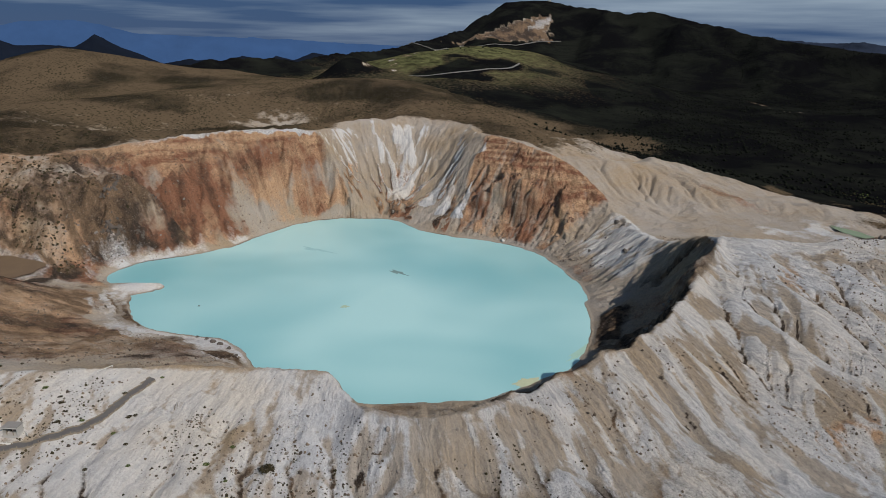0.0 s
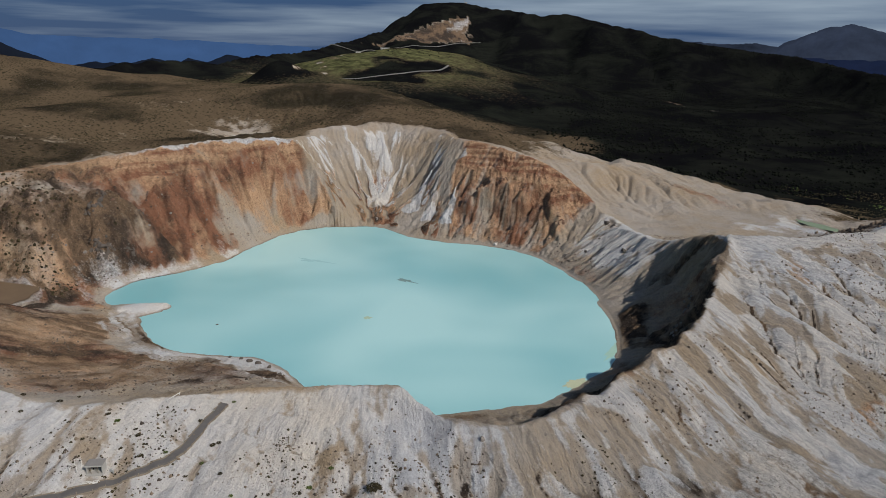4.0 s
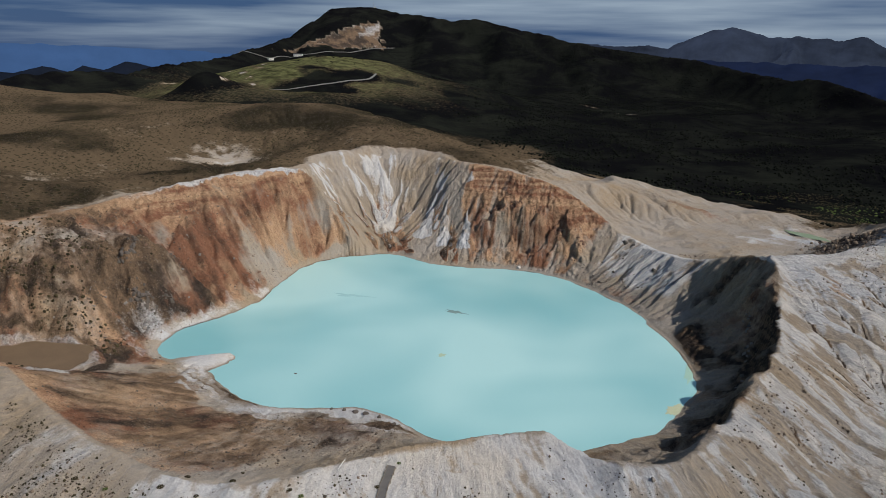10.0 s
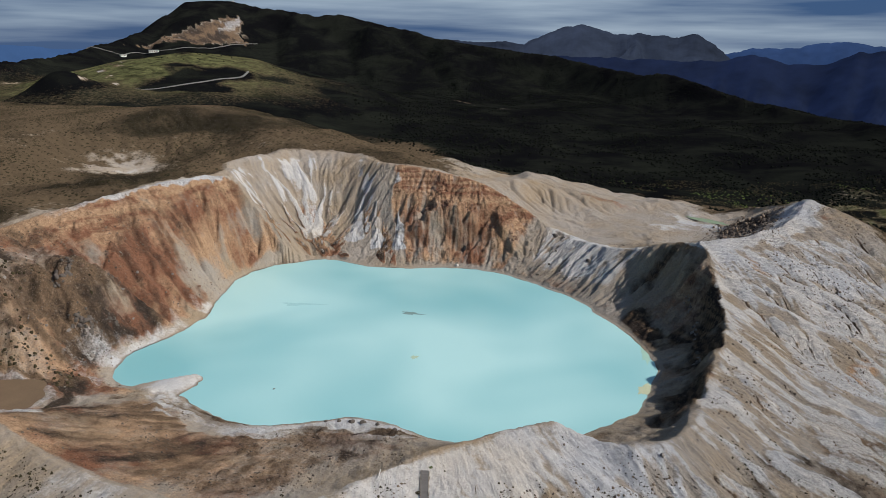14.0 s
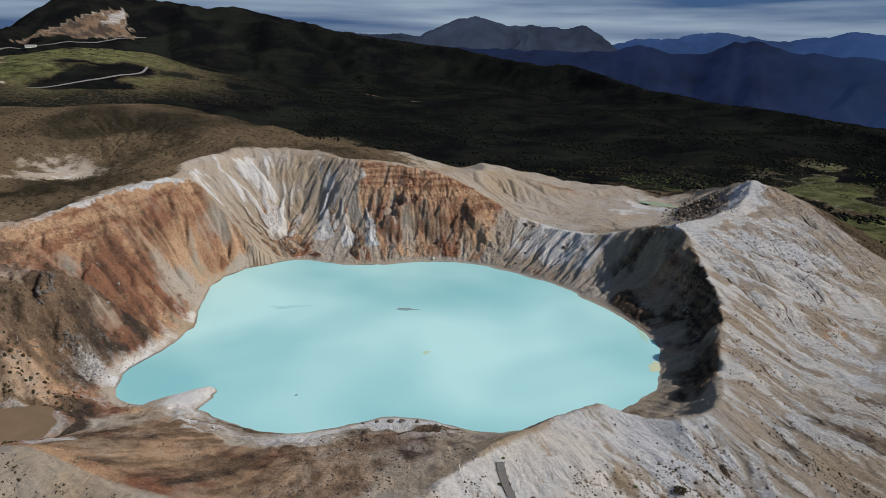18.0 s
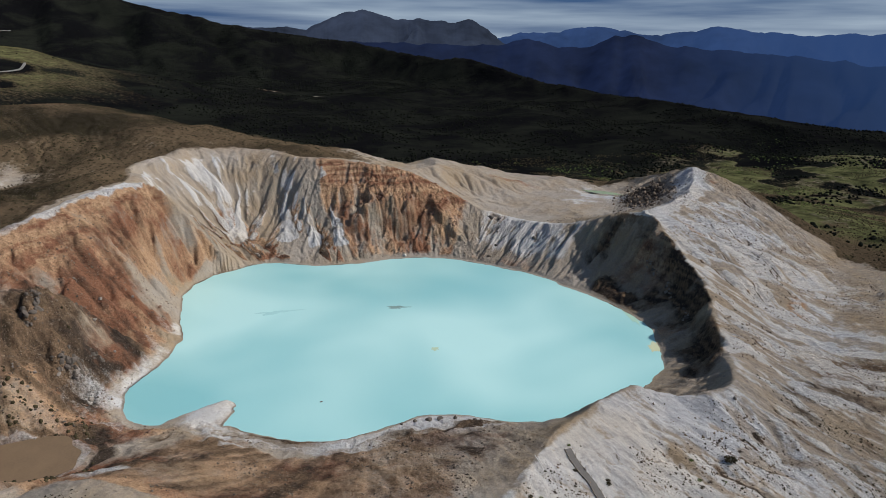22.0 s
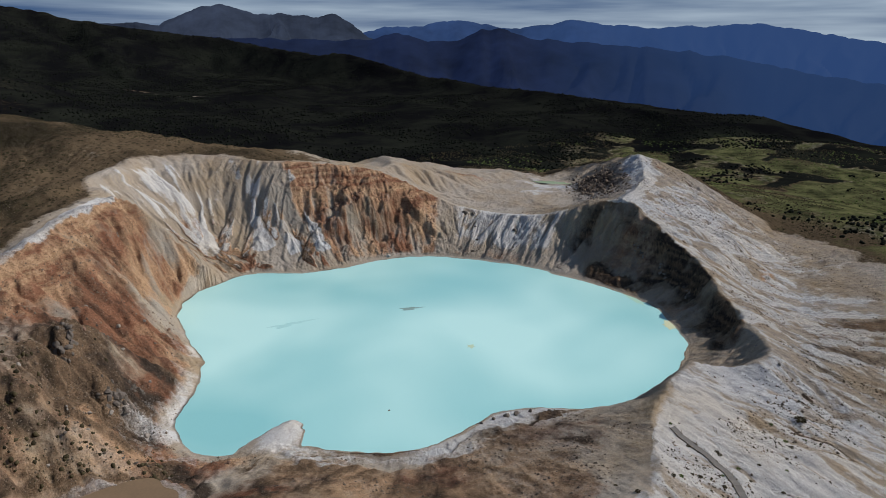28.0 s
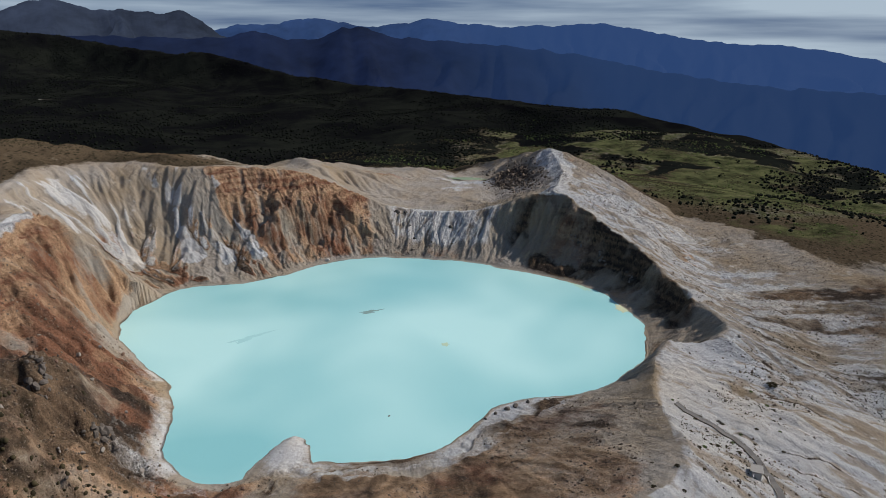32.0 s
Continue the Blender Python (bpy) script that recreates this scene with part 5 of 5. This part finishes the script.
# ---- path, shelter and fence on the southern rim ----
def ribbon(name, pts, width, lift, mat, thick=0.12, steps=8):
    """A strip that lies on the ground along a smooth line."""
    line = []
    n = len(pts)
    for k in range(n - 1):
        p0, p1, p2, p3 = (Vector(pts[max(0, min(n - 1, k + o))]) for o in (-1, 0, 1, 2))
        for q in range(steps):
            t = q / steps
            line.append(p1 + 0.5 * t * (p2 - p0 + t * (2 * p0 - 5 * p1 + 4 * p2 - p3 + t * (3 * (p1 - p2) + p3 - p0))))
    line.append(Vector(pts[-1]))
    bm = bmesh.new()
    rows = []
    for k, p in enumerate(line):
        d = (line[min(k + 1, len(line) - 1)] - line[max(k - 1, 0)]).normalized()
        side = Vector((-d.y, d.x)) * width / 2
        a, b = p + side, p - side
        z = max(zat(a.x, a.y), zat(b.x, b.y), zat(p.x, p.y)) + lift
        rows.append([bm.verts.new((a.x, a.y, z)), bm.verts.new((b.x, b.y, z)), bm.verts.new((b.x, b.y, z - thick - lift - 0.6)), bm.verts.new((a.x, a.y, z - thick - lift - 0.6))])
    for u, v in zip(rows, rows[1:]):
        for c in range(4):
            bm.faces.new((u[c], u[(c + 1) % 4], v[(c + 1) % 4], v[c]))
    bm.faces.new(rows[0][::-1])
    bm.faces.new(rows[-1])
    return part(name, bm, mat), line


TRAIL = ((-42, -213), (-34, -205.5), (-26, -199.3), (-20.5, -194.6), (-16, -189.6), (-12.5, -184), (-11, -177), (-10.6, -169.5), (-9.4, -162))
trail, trail_line = ribbon("path", TRAIL, 2.2, 0.12, PAVING)
tagged(trail, "dark gravel footpath climbing to the crater rim", "path", kind="structure")
edging = tagged(new("path_edging"), "low timber edging along the footpath", "path edging")
for k, p in enumerate(trail_line[:-1:2]):
    q = trail_line[min(2 * k + 2, len(trail_line) - 1)]
    d = (q - p)
    for s_ in (-1, 1):
        side = Vector((-d.y, d.x)).normalized() * 1.18 * s_
        m_ = (p + q) / 2 + side
        part("timber", box(d.length, 0.16, 0.5, (m_.x, m_.y, zat(m_.x, m_.y) - 0.1), math.atan2(d.y, d.x)), TIMBER, edging)
rail = tagged(new("rope_fence"), "wooden posts with rope along the footpath", "fence")
for k, p in enumerate(trail_line[4::3]):
    part("post", box(0.14, 0.14, 1.15, (p.x + 1.35, p.y - 0.5, zat(p.x + 1.35, p.y - 0.5) - 0.1), 0.2), TIMBER, rail)

HX, HY = -27.4, -194.4
shelter = tagged(new("shelter"), "small grey viewing shelter with a flat roof beside the path", "hut")
hz = zat(HX, HY)
# a dark sheet over the back wall deepens the shade of the opening
hut_parts = (("floor_slab", (5.0, 3.8, 0.6), (0, 0, -0.35), CONCRETE), ("back_wall", (4.6, 0.22, 2.3), (0, 1.6, 0.25), CONCRETE), ("side_wall", (0.22, 3.2, 2.3), (-2.2, 0, 0.25), CONCRETE),
             ("side_wall", (0.22, 3.2, 2.3), (2.2, 0, 0.25), CONCRETE), ("bench", (3.8, 0.45, 0.45), (0, 1.1, 0.25), INSIDE), ("shade_lining", (4.1, 0.06, 2.2), (0, 1.44, 0.27), INSIDE),
             ("post", (0.16, 0.16, 2.3), (-1.0, -1.55, 0.25), TIMBER), ("post", (0.16, 0.16, 2.3), (1.0, -1.55, 0.25), TIMBER), ("roof", (5.0, 3.9, 0.22), (0, 0, 2.57), ROOFING), ("fascia", (5.1, 0.14, 0.36), (0, -1.97, 2.45), CONCRETE))
for name, size, at, mat in hut_parts:
    part(name, box(*size, at), mat, shelter, "weathered grey flat roof" if name == "roof" else "")
shelter.matrix_world = pose(HX, HY, hz, 0, 0, 18) @ Matrix.Diagonal((0.85, 0.85, 0.95, 1))
fence = tagged(new("barrier_fence"), "low white barrier in front of the shelter", "fence")
for k in range(4):
    part("post", box(0.14, 0.14, 1.1, (-1.8 + 1.2 * k, 0, -0.1)), WHITE_PAINT, fence)
for h in (0.45, 0.85):
    part("rail", box(4.0, 0.10, 0.14, (0, 0, h)), WHITE_PAINT, fence)
part("panel", box(3.7, 0.06, 0.5, (0, -0.08, 0.2)), WHITE_PAINT, fence)
fence.matrix_world = pose(HX + 1.0, HY - 3.6, zat(HX + 1.0, HY - 3.6), 0, 0, 25)
frame_rail = tagged(new("lookout_frame"), "white tubular frame beside the shelter", "railing")
for dx, dy in ((-0.9, -1.2), (0.9, -1.2), (-0.9, 1.2), (0.9, 1.2)):
    part("upright", box(0.12, 0.12, 2.2, (dx, dy, -0.15)), WHITE_PAINT, frame_rail)
for dy in (-1.2, 1.2):
    part("crossbar", box(1.9, 0.1, 0.1, (0, dy, 1.95)), WHITE_PAINT, frame_rail)
frame_rail.matrix_world = pose(HX - 4.6, HY - 1.6, zat(HX - 4.6, HY - 1.6), 0, 0, 10)
side_panel = tagged(new("sign_board"), "pale information board on two posts", "sign")
part("board", box(1.5, 0.06, 1.0, (0, 0, 0.8)), WHITE_PAINT, side_panel)
for dx in (-0.55, 0.55):
    part("post", box(0.1, 0.1, 1.1, (dx, 0.08, -0.15)), TIMBER, side_panel)
side_panel.matrix_world = pose(HX + 4.0, HY + 0.6, zat(HX + 4.0, HY + 0.6), 0, 0, -20)
hand_rail = tagged(new("hand_rail"), "short white rail lying along the pale rim", "railing")
part("pipe", box(5.2, 0.16, 0.16, (0, 0, 0.35)), WHITE_PAINT, hand_rail)
for dx in (-2.3, 0, 2.3):
    part("foot", box(0.16, 0.16, 0.6, (dx, 0, -0.2)), WHITE_PAINT, hand_rail)
hand_rail.matrix_world = pose(-23.1, -166, zat(-23.1, -166), 0, 0, 78)
for x, y, turn in ((4.5, -169.6, 65), (14, -170.5, 80)):
    bars = tagged(new("marker_stakes"), "short dark stakes standing on the rim", "stakes")
    for k in range(3):
        part("stake", box(0.13, 0.13, 1.5 + 0.2 * k, (0.55 * k, 0.25 * k, -0.15)), TIMBER, bars)
    bars.matrix_world = pose(x, y, zat(x, y), 0, 0, turn)


# ---- shrubs on the southern slope ----
def shrub(seed, label, mat):
    """A low bush: a few bent stems and a ragged crown of many leaf clumps. About a metre and a half wide."""
    rng = random.Random(seed)
    top = tagged(new("shrub"), label, "shrub", "shrubs on the southern slope")
    bm = bmesh.new()
    for _ in range(5):
        a, l = rng.uniform(0, 6.28), rng.uniform(0.35, 0.6)
        bmesh.ops.create_cone(bm, segments=5, radius1=0.035, radius2=0.012, depth=l, cap_ends=True,
                              matrix=Matrix.Translation((0.2 * math.cos(a), 0.2 * math.sin(a), l / 2 - 0.05)) @ Euler((0.6 * math.sin(a), 0.6 * math.cos(a), 0)).to_matrix().to_4x4())
    part("stems", bm, TIMBER, top)
    bm = bmesh.new()
    for _ in range(150):
        a, rr, h = rng.uniform(0, 6.28), 0.75 * math.sqrt(rng.random()), rng.random()
        w = rng.uniform(0.10, 0.2)
        c = Vector((rr * math.cos(a), rr * math.sin(a), 0.08 + 0.55 * h * (1.05 - rr)))
        e = Euler((rng.uniform(-1, 1), rng.uniform(-1, 1), a)).to_matrix()
        vs = [bm.verts.new(c + e @ Vector(v)) for v in ((w, 0, 0), (0, w * 0.6, 0.04), (-w, 0, 0), (0, -w * 0.6, 0.04), (0, 0, w * 0.9))]
        for q in ((0, 1, 4), (1, 2, 4), (2, 3, 4), (3, 0, 4), (3, 2, 1, 0)):
            bm.faces.new([vs[k] for k in q])
    part("crown", bm, mat, top)
    return top


kinds = [shrub(k, "low dark brown heath bush on the pale slope", HEATH) for k in (11, 12)] + [shrub(13, "dull green dwarf bush on the pale slope", BAMBOO)]
SHRUBS = ((41.5, -180, 2.6), (19, -179, 1.0), (28.5, -176, 1.4), (-50, -178.7, 1.6), (-34.5, -179.2, 1.4), (-31.4, -179.8, 1.5), (-24.2, -181.5, 1.6), (-12.5, -170, 1.5), (-15, -183.5, 1.3),
          (-5.3, -176.7, 1.6), (-4.2, -175.2, 1.4), (-4.9, -183, 1.3), (-6.7, -188.1, 1.2), (-68, -182.5, 1.8), (-75, -186, 1.3), (-26, -180, 1.3), (-93, -180, 1.6), (-7.5, -160, 1.2), (-58, -184, 1.3), (-43, -184, 1.2),
          (-83, -183, 1.4), (-36, -188, 1.1), (2, -186, 1.2), (8, -192, 1.2), (-2, -196, 1.3), (16, -188, 1.1), (33, -186, 1.0), (-50, -171.5, 1.2))
for k, (x, y, size) in enumerate(SHRUBS):
    size *= 1.0 if k == 0 else 0.7
    copy_thing(kinds[0 if k == 0 else k % 3], pose(x, y, zat(x, y) - 0.05, 0, 0, 47 * k) @ Matrix.Diagonal((size, size, size * 0.7, 1)))
for k, ob in enumerate(kinds):
    x, y = ((-20, -187), (-63, -177.5), (25, -183))[k]
    ob.matrix_world = pose(x, y, zat(x, y) - 0.05) @ Matrix.Diagonal((1.1, 1.1, 0.9, 1))


# ---- roads and mast on the mountain ----
road, _ = ribbon("road_lower", ((-400, 1012), (-354, 1036), (-306, 1089), (-257, 1148), (-238, 1190), (-232, 1260)), 4.4, 0.8, ASPHALT, 0.3)
tagged(road, "grey mountain road curving over the grassy shoulder", "road", kind="structure")
road, _ = ribbon("road_upper", ((-830, 2060), (-761, 2070), (-695, 2150), (-588, 2158), (-501, 2212), (-388, 2305), (-330, 2340)), 8, 1.0, ASPHALT, 0.3)
tagged(road, "pale road bench below the quarried cliff", "road", kind="structure")
mast = tagged(new("radio_mast"), "thin steel mast on the mountain top", "mast")
for k, (h, w) in enumerate(((26, 1.4), (20, 0.8))):
    part("pole", box(w, w, h, (0, 0, -3 if k == 0 else 22)), STEEL, mast)
part("cabin", box(9, 6, 4.5, (8, 0, -1)), CONCRETE, mast)
mast.matrix_world = pose(-472, 2772, zat(-472, 2772))
for x, y, sx, sy, h, turn in ((-640, 2140, 30, 12, 8, 5), (-725, 2095, 18, 9, 6, 40)):
    lodge = tagged(new("roadside_building"), "pale roadside building on the mountain road", "building")
    part("wall", box(sx, sy, h, (0, 0, -1)), WHITE_PAINT, lodge)
    part("roof", box(sx + 2, sy + 2, 1.4, (0, 0, h - 1)), CONCRETE, lodge)
    for k in range(4):
        part("window", box(sx * 0.12, 0.5, h * 0.3, (sx * (-0.36 + 0.24 * k), -sy / 2 - 0.1, h * 0.35)), INSIDE, lodge)
    lodge.matrix_world = pose(x, y, zat(x, y), 0, 0, turn)


# ---- what nobody could count: woods, heath, stones ----
def strewn(name, label, category, xs, ys, sizes, verts, faces, mat, seed, squash=0.0, sink=0.1):
    """Many small copies of one rough form, each turned and bent its own way, in one mesh."""
    rng = np.random.default_rng(seed)
    n, v = len(xs), np.array(verts, float)
    jig = 1 + 0.3 * rng.standard_normal((n, len(v), 3)).clip(-1.3, 1.3)
    a = rng.uniform(0, 2 * math.pi, n)[:, None]
    p = v[None] * jig
    px, py = p[..., 0] * np.cos(a) - p[..., 1] * np.sin(a), p[..., 0] * np.sin(a) + p[..., 1] * np.cos(a)
    pz = p[..., 2] * (1 + squash * rng.standard_normal(n)[:, None].clip(-1, 1))
    sz = sizes[:, None]
    zz = ground_at(xs, ys)[:, None] - sink * sz
    co = np.stack([xs[:, None] + px * sz, ys[:, None] + py * sz, zz + pz * sz], -1).reshape(-1, 3)
    fc = (np.array(faces)[None] + (np.arange(n) * len(v))[:, None, None]).reshape(-1, 3)
    me = bpy.data.meshes.new(name)
    me.vertices.add(len(co))
    me.vertices.foreach_set("co", co.astype(np.float32).ravel())
    me.loops.add(fc.size)
    me.loops.foreach_set("vertex_index", fc.astype(np.int32).ravel())
    me.polygons.add(len(fc))
    me.polygons.foreach_set("loop_start", np.arange(0, fc.size, 3, dtype=np.int32))
    me.update(calc_edges=True)
    me.materials.append(mat)
    return tagged(new(name, me), label, category, kind="stuff")


G_ = (1 + 5 ** 0.5) / 2
ICO_V = [Vector(v).normalized() * 0.5 for v in ((-1, G_, 0), (1, G_, 0), (-1, -G_, 0), (1, -G_, 0), (0, -1, G_), (0, 1, G_), (0, -1, -G_), (0, 1, -G_), (G_, 0, -1), (G_, 0, 1), (-G_, 0, -1), (-G_, 0, 1))]
ICO_F = ((0, 11, 5), (0, 5, 1), (0, 1, 7), (0, 7, 10), (0, 10, 11), (1, 5, 9), (5, 11, 4), (11, 10, 2), (10, 7, 6), (7, 1, 8), (3, 9, 4), (3, 4, 2), (3, 2, 6), (3, 6, 8), (3, 8, 9), (4, 9, 5), (2, 4, 11), (6, 2, 10), (8, 6, 7), (9, 8, 1))
OCT_V = [(0.5, 0, 0), (-0.5, 0, 0), (0, 0.5, 0), (0, -0.5, 0), (0, 0, 0.45), (0, 0, -0.4)]
OCT_F = ((0, 2, 4), (2, 1, 4), (1, 3, 4), (3, 0, 4), (2, 0, 5), (1, 2, 5), (3, 1, 5), (0, 3, 5))


def picked(n, x0, x1, y0, y1, seed, keep):
    """Random places in a rectangle, thinned by a rule of place."""
    rng = np.random.default_rng(seed)
    xs, ys = rng.uniform(x0, x1, n), rng.uniform(y0, y1, n)
    ok = rng.random(n) < keep(xs, ys)
    return xs[ok], ys[ok], rng


def polar(x, y):
    return np.degrees(np.arctan2(y - CY, x - CX)) % 360, np.hypot(x - CX, y - CY)


def off_mud(x, y):
    return ease(1.0, 1.12, np.hypot((x + 168) / 29, (y + 87) / 18.5))


def woods(x, y):
    d, r = polar(x, y)
    g = ease(-0.9, 0.0, fbm(x, y, 150, 4, 63)) * blob(x, y, -450, 1280, 420, 480)
    return ease(330, 480, r) * ease(96, 82, d) * ease(-0.5, 0.3, fbm(x, y, 90, 4, 91)) * (1 - 0.95 * g)


xs, ys, rng = picked(44000, -700, 1150, 380, 2300, 5, lambda x, y: np.maximum(woods(x, y), 0.5 * ease(1250, 1700, y) * ease(0.0, 0.4, fbm(x, y, 110, 4, 93))))
strewn("mountain_forest", "dense dark conifer forest covering the mountain side", "forest", xs, ys, rng.uniform(2.2, 5.2, len(xs)), OCT_V, OCT_F, CONIFER, 6, 0.3, -0.15)
xs, ys, rng = picked(14000, 280, 1000, -200, 560, 21, lambda x, y: ease(330, 380, polar(x, y)[1]) * ease(0.05, 0.4, fbm(x, y, 75, 4, 195)))
strewn("moor_thickets", "dark thickets of low trees on the eastern meadow", "scrub", xs, ys, rng.uniform(1.4, 4.2, len(xs)), ICO_V, ICO_F, CONIFER, 22, 0.2, -0.1)
xs, ys, rng = picked(6500, -300, -140, -120, 60, 23, lambda x, y: ease(176, 186, polar(x, y)[0]) * ease(226, 214, polar(x, y)[0]) * off_mud(x, y) * ease(0.2, 0.5, (polar(x, y)[1] - 115) / 80) * ease(-0.3, 0.4, fbm(x, y, 22, 4, 197)))
strewn("wall_scrub", "dark dwarf shrubs dotted over the western slope", "scrub", xs, ys, rng.uniform(0.2, 1.0, len(xs)) ** 2 * 1.5 + 0.4, ICO_V, ICO_F, HEATH, 24, 0.2, 0.1)
xs, ys, rng = picked(26000, 290, 800, -200, 480, 7, lambda x, y: ease(300, 360, polar(x, y)[1]) * ease(-0.1, 0.45, fbm(x, y, 48, 4, 95)))
strewn("heath_scrub", "dark low bushes dotted over the eastern moor", "scrub", xs, ys, rng.uniform(0.8, 2.4, len(xs)), OCT_V, OCT_F, HEATH, 8, 0.2, 0.05)
xs, ys, rng = picked(7000, 300, 900, -160, 480, 9, lambda x, y: ease(310, 370, polar(x, y)[1]) * ease(0.0, 0.5, fbm(x, y, 60, 3, 61)))
strewn("dwarf_bamboo", "sunlit green dwarf bamboo on the eastern moor", "scrub", xs, ys, rng.uniform(1.2, 3.2, len(xs)), ICO_V, ICO_F, BAMBOO, 10, 0.2, 0.15)
xs, ys, rng = picked(60000, -480, -20, 60, 520, 11, lambda x, y: ease(8, 30, polar(x, y)[1] - crest(np.radians(polar(x, y)[0]))) * ease(-0.15, 0.5, fbm(x, y, 38, 4, 97)))
strewn("heath_tufts", "dark heath tufts dotted over the brown hill", "scrub", xs, ys, rng.uniform(0.5, 1.0, len(xs)) ** 2 * 1.9, OCT_V, OCT_F, HEATH, 12, 0.2, 0.15)


def scree(x, y):
    d, r = polar(x, y)
    th = np.radians(d)
    u = (r - round_ring(SHORE, th)) / (crest(th) - round_ring(SHORE, th))
    inside = ease(0.02, 0.08, u) * ease(1.0, 0.85, u)
    foot = ease(10, 22, d) * ease(96, 80, d) * ease(0.6, 0.15, u)
    west = ease(135, 165, d) * ease(212, 200, d)
    south = 0.5 * ease(214, 224, d) * ease(272, 258, d)
    return off_mud(x, y) * inside * (0.8 * foot + 0.8 * west + 1.6 * south) * ease(-0.6, 0.4, fbm(x, y, 16, 4, 99)) + 0.95 * blob(x, y, 230, 70, 32, 15, 52) + 0.35 * blob(x, y, 275, 40, 26, 14, -30)


xs, ys, rng = picked(130000, -215, 300, -190, 150, 13, scree)
strewn("scree", "loose dark stones on the scree slopes", "stones", xs, ys, rng.uniform(0.2, 1.0, len(xs)) ** 5 * 1.2 + 0.2, OCT_V, OCT_F, SCREE, 14, 0.2, 0.1)
xs, ys, rng = picked(60000, -110, 310, -230, 50, 15, lambda x, y: ease(2, 8, polar(x, y)[1] - crest(np.radians(polar(x, y)[0]))) * ease(-0.2, 0.6, fbm(x, y, 30, 4, 111)) * ease(340, 260, polar(x, y)[1]))
strewn("loose_stones", "scattered grey stones on the pale outer slope", "stones", xs, ys, rng.uniform(0.2, 1.0, len(xs)) ** 5 * 1.2 + 0.22, OCT_V, OCT_F, SCREE, 16, 0.2, 0.1)
xs, ys, rng = picked(38000, -160, 130, -255, -140, 17, lambda x, y: ease(2, 7, polar(x, y)[1] - crest(np.radians(polar(x, y)[0]))) * ease(0.1, 0.6, 0.7 * fbm(x, y, 26, 4, 113) + 0.6 * vnoise(polar(x, y)[0] * 1.3, polar(x, y)[1] * 0.06, 115) + 0.2 * ease(275, 250, polar(x, y)[0])))
strewn("slope_tufts", "small dark grass tufts scattered over the pale southern slope", "tufts", xs, ys, rng.uniform(0.2, 1.0, len(xs)) ** 4 * 0.9 + 0.2, OCT_V, OCT_F, HEATH, 18, 0.2, 0.05)
xs, ys, rng = picked(4200, 190, 275, 25, 125, 19, lambda x, y: 1.1 * blob(x, y, 230, 70, 32, 13, 52))
strewn("rubble", "heap of dark angular blocks below the eastern peak", "rocks", xs, ys, rng.uniform(0.25, 1.0, len(xs)) ** 2.4 * 3.0 + 0.4, ICO_V, ICO_F, SCREE, 20, 0.25, 0.1)
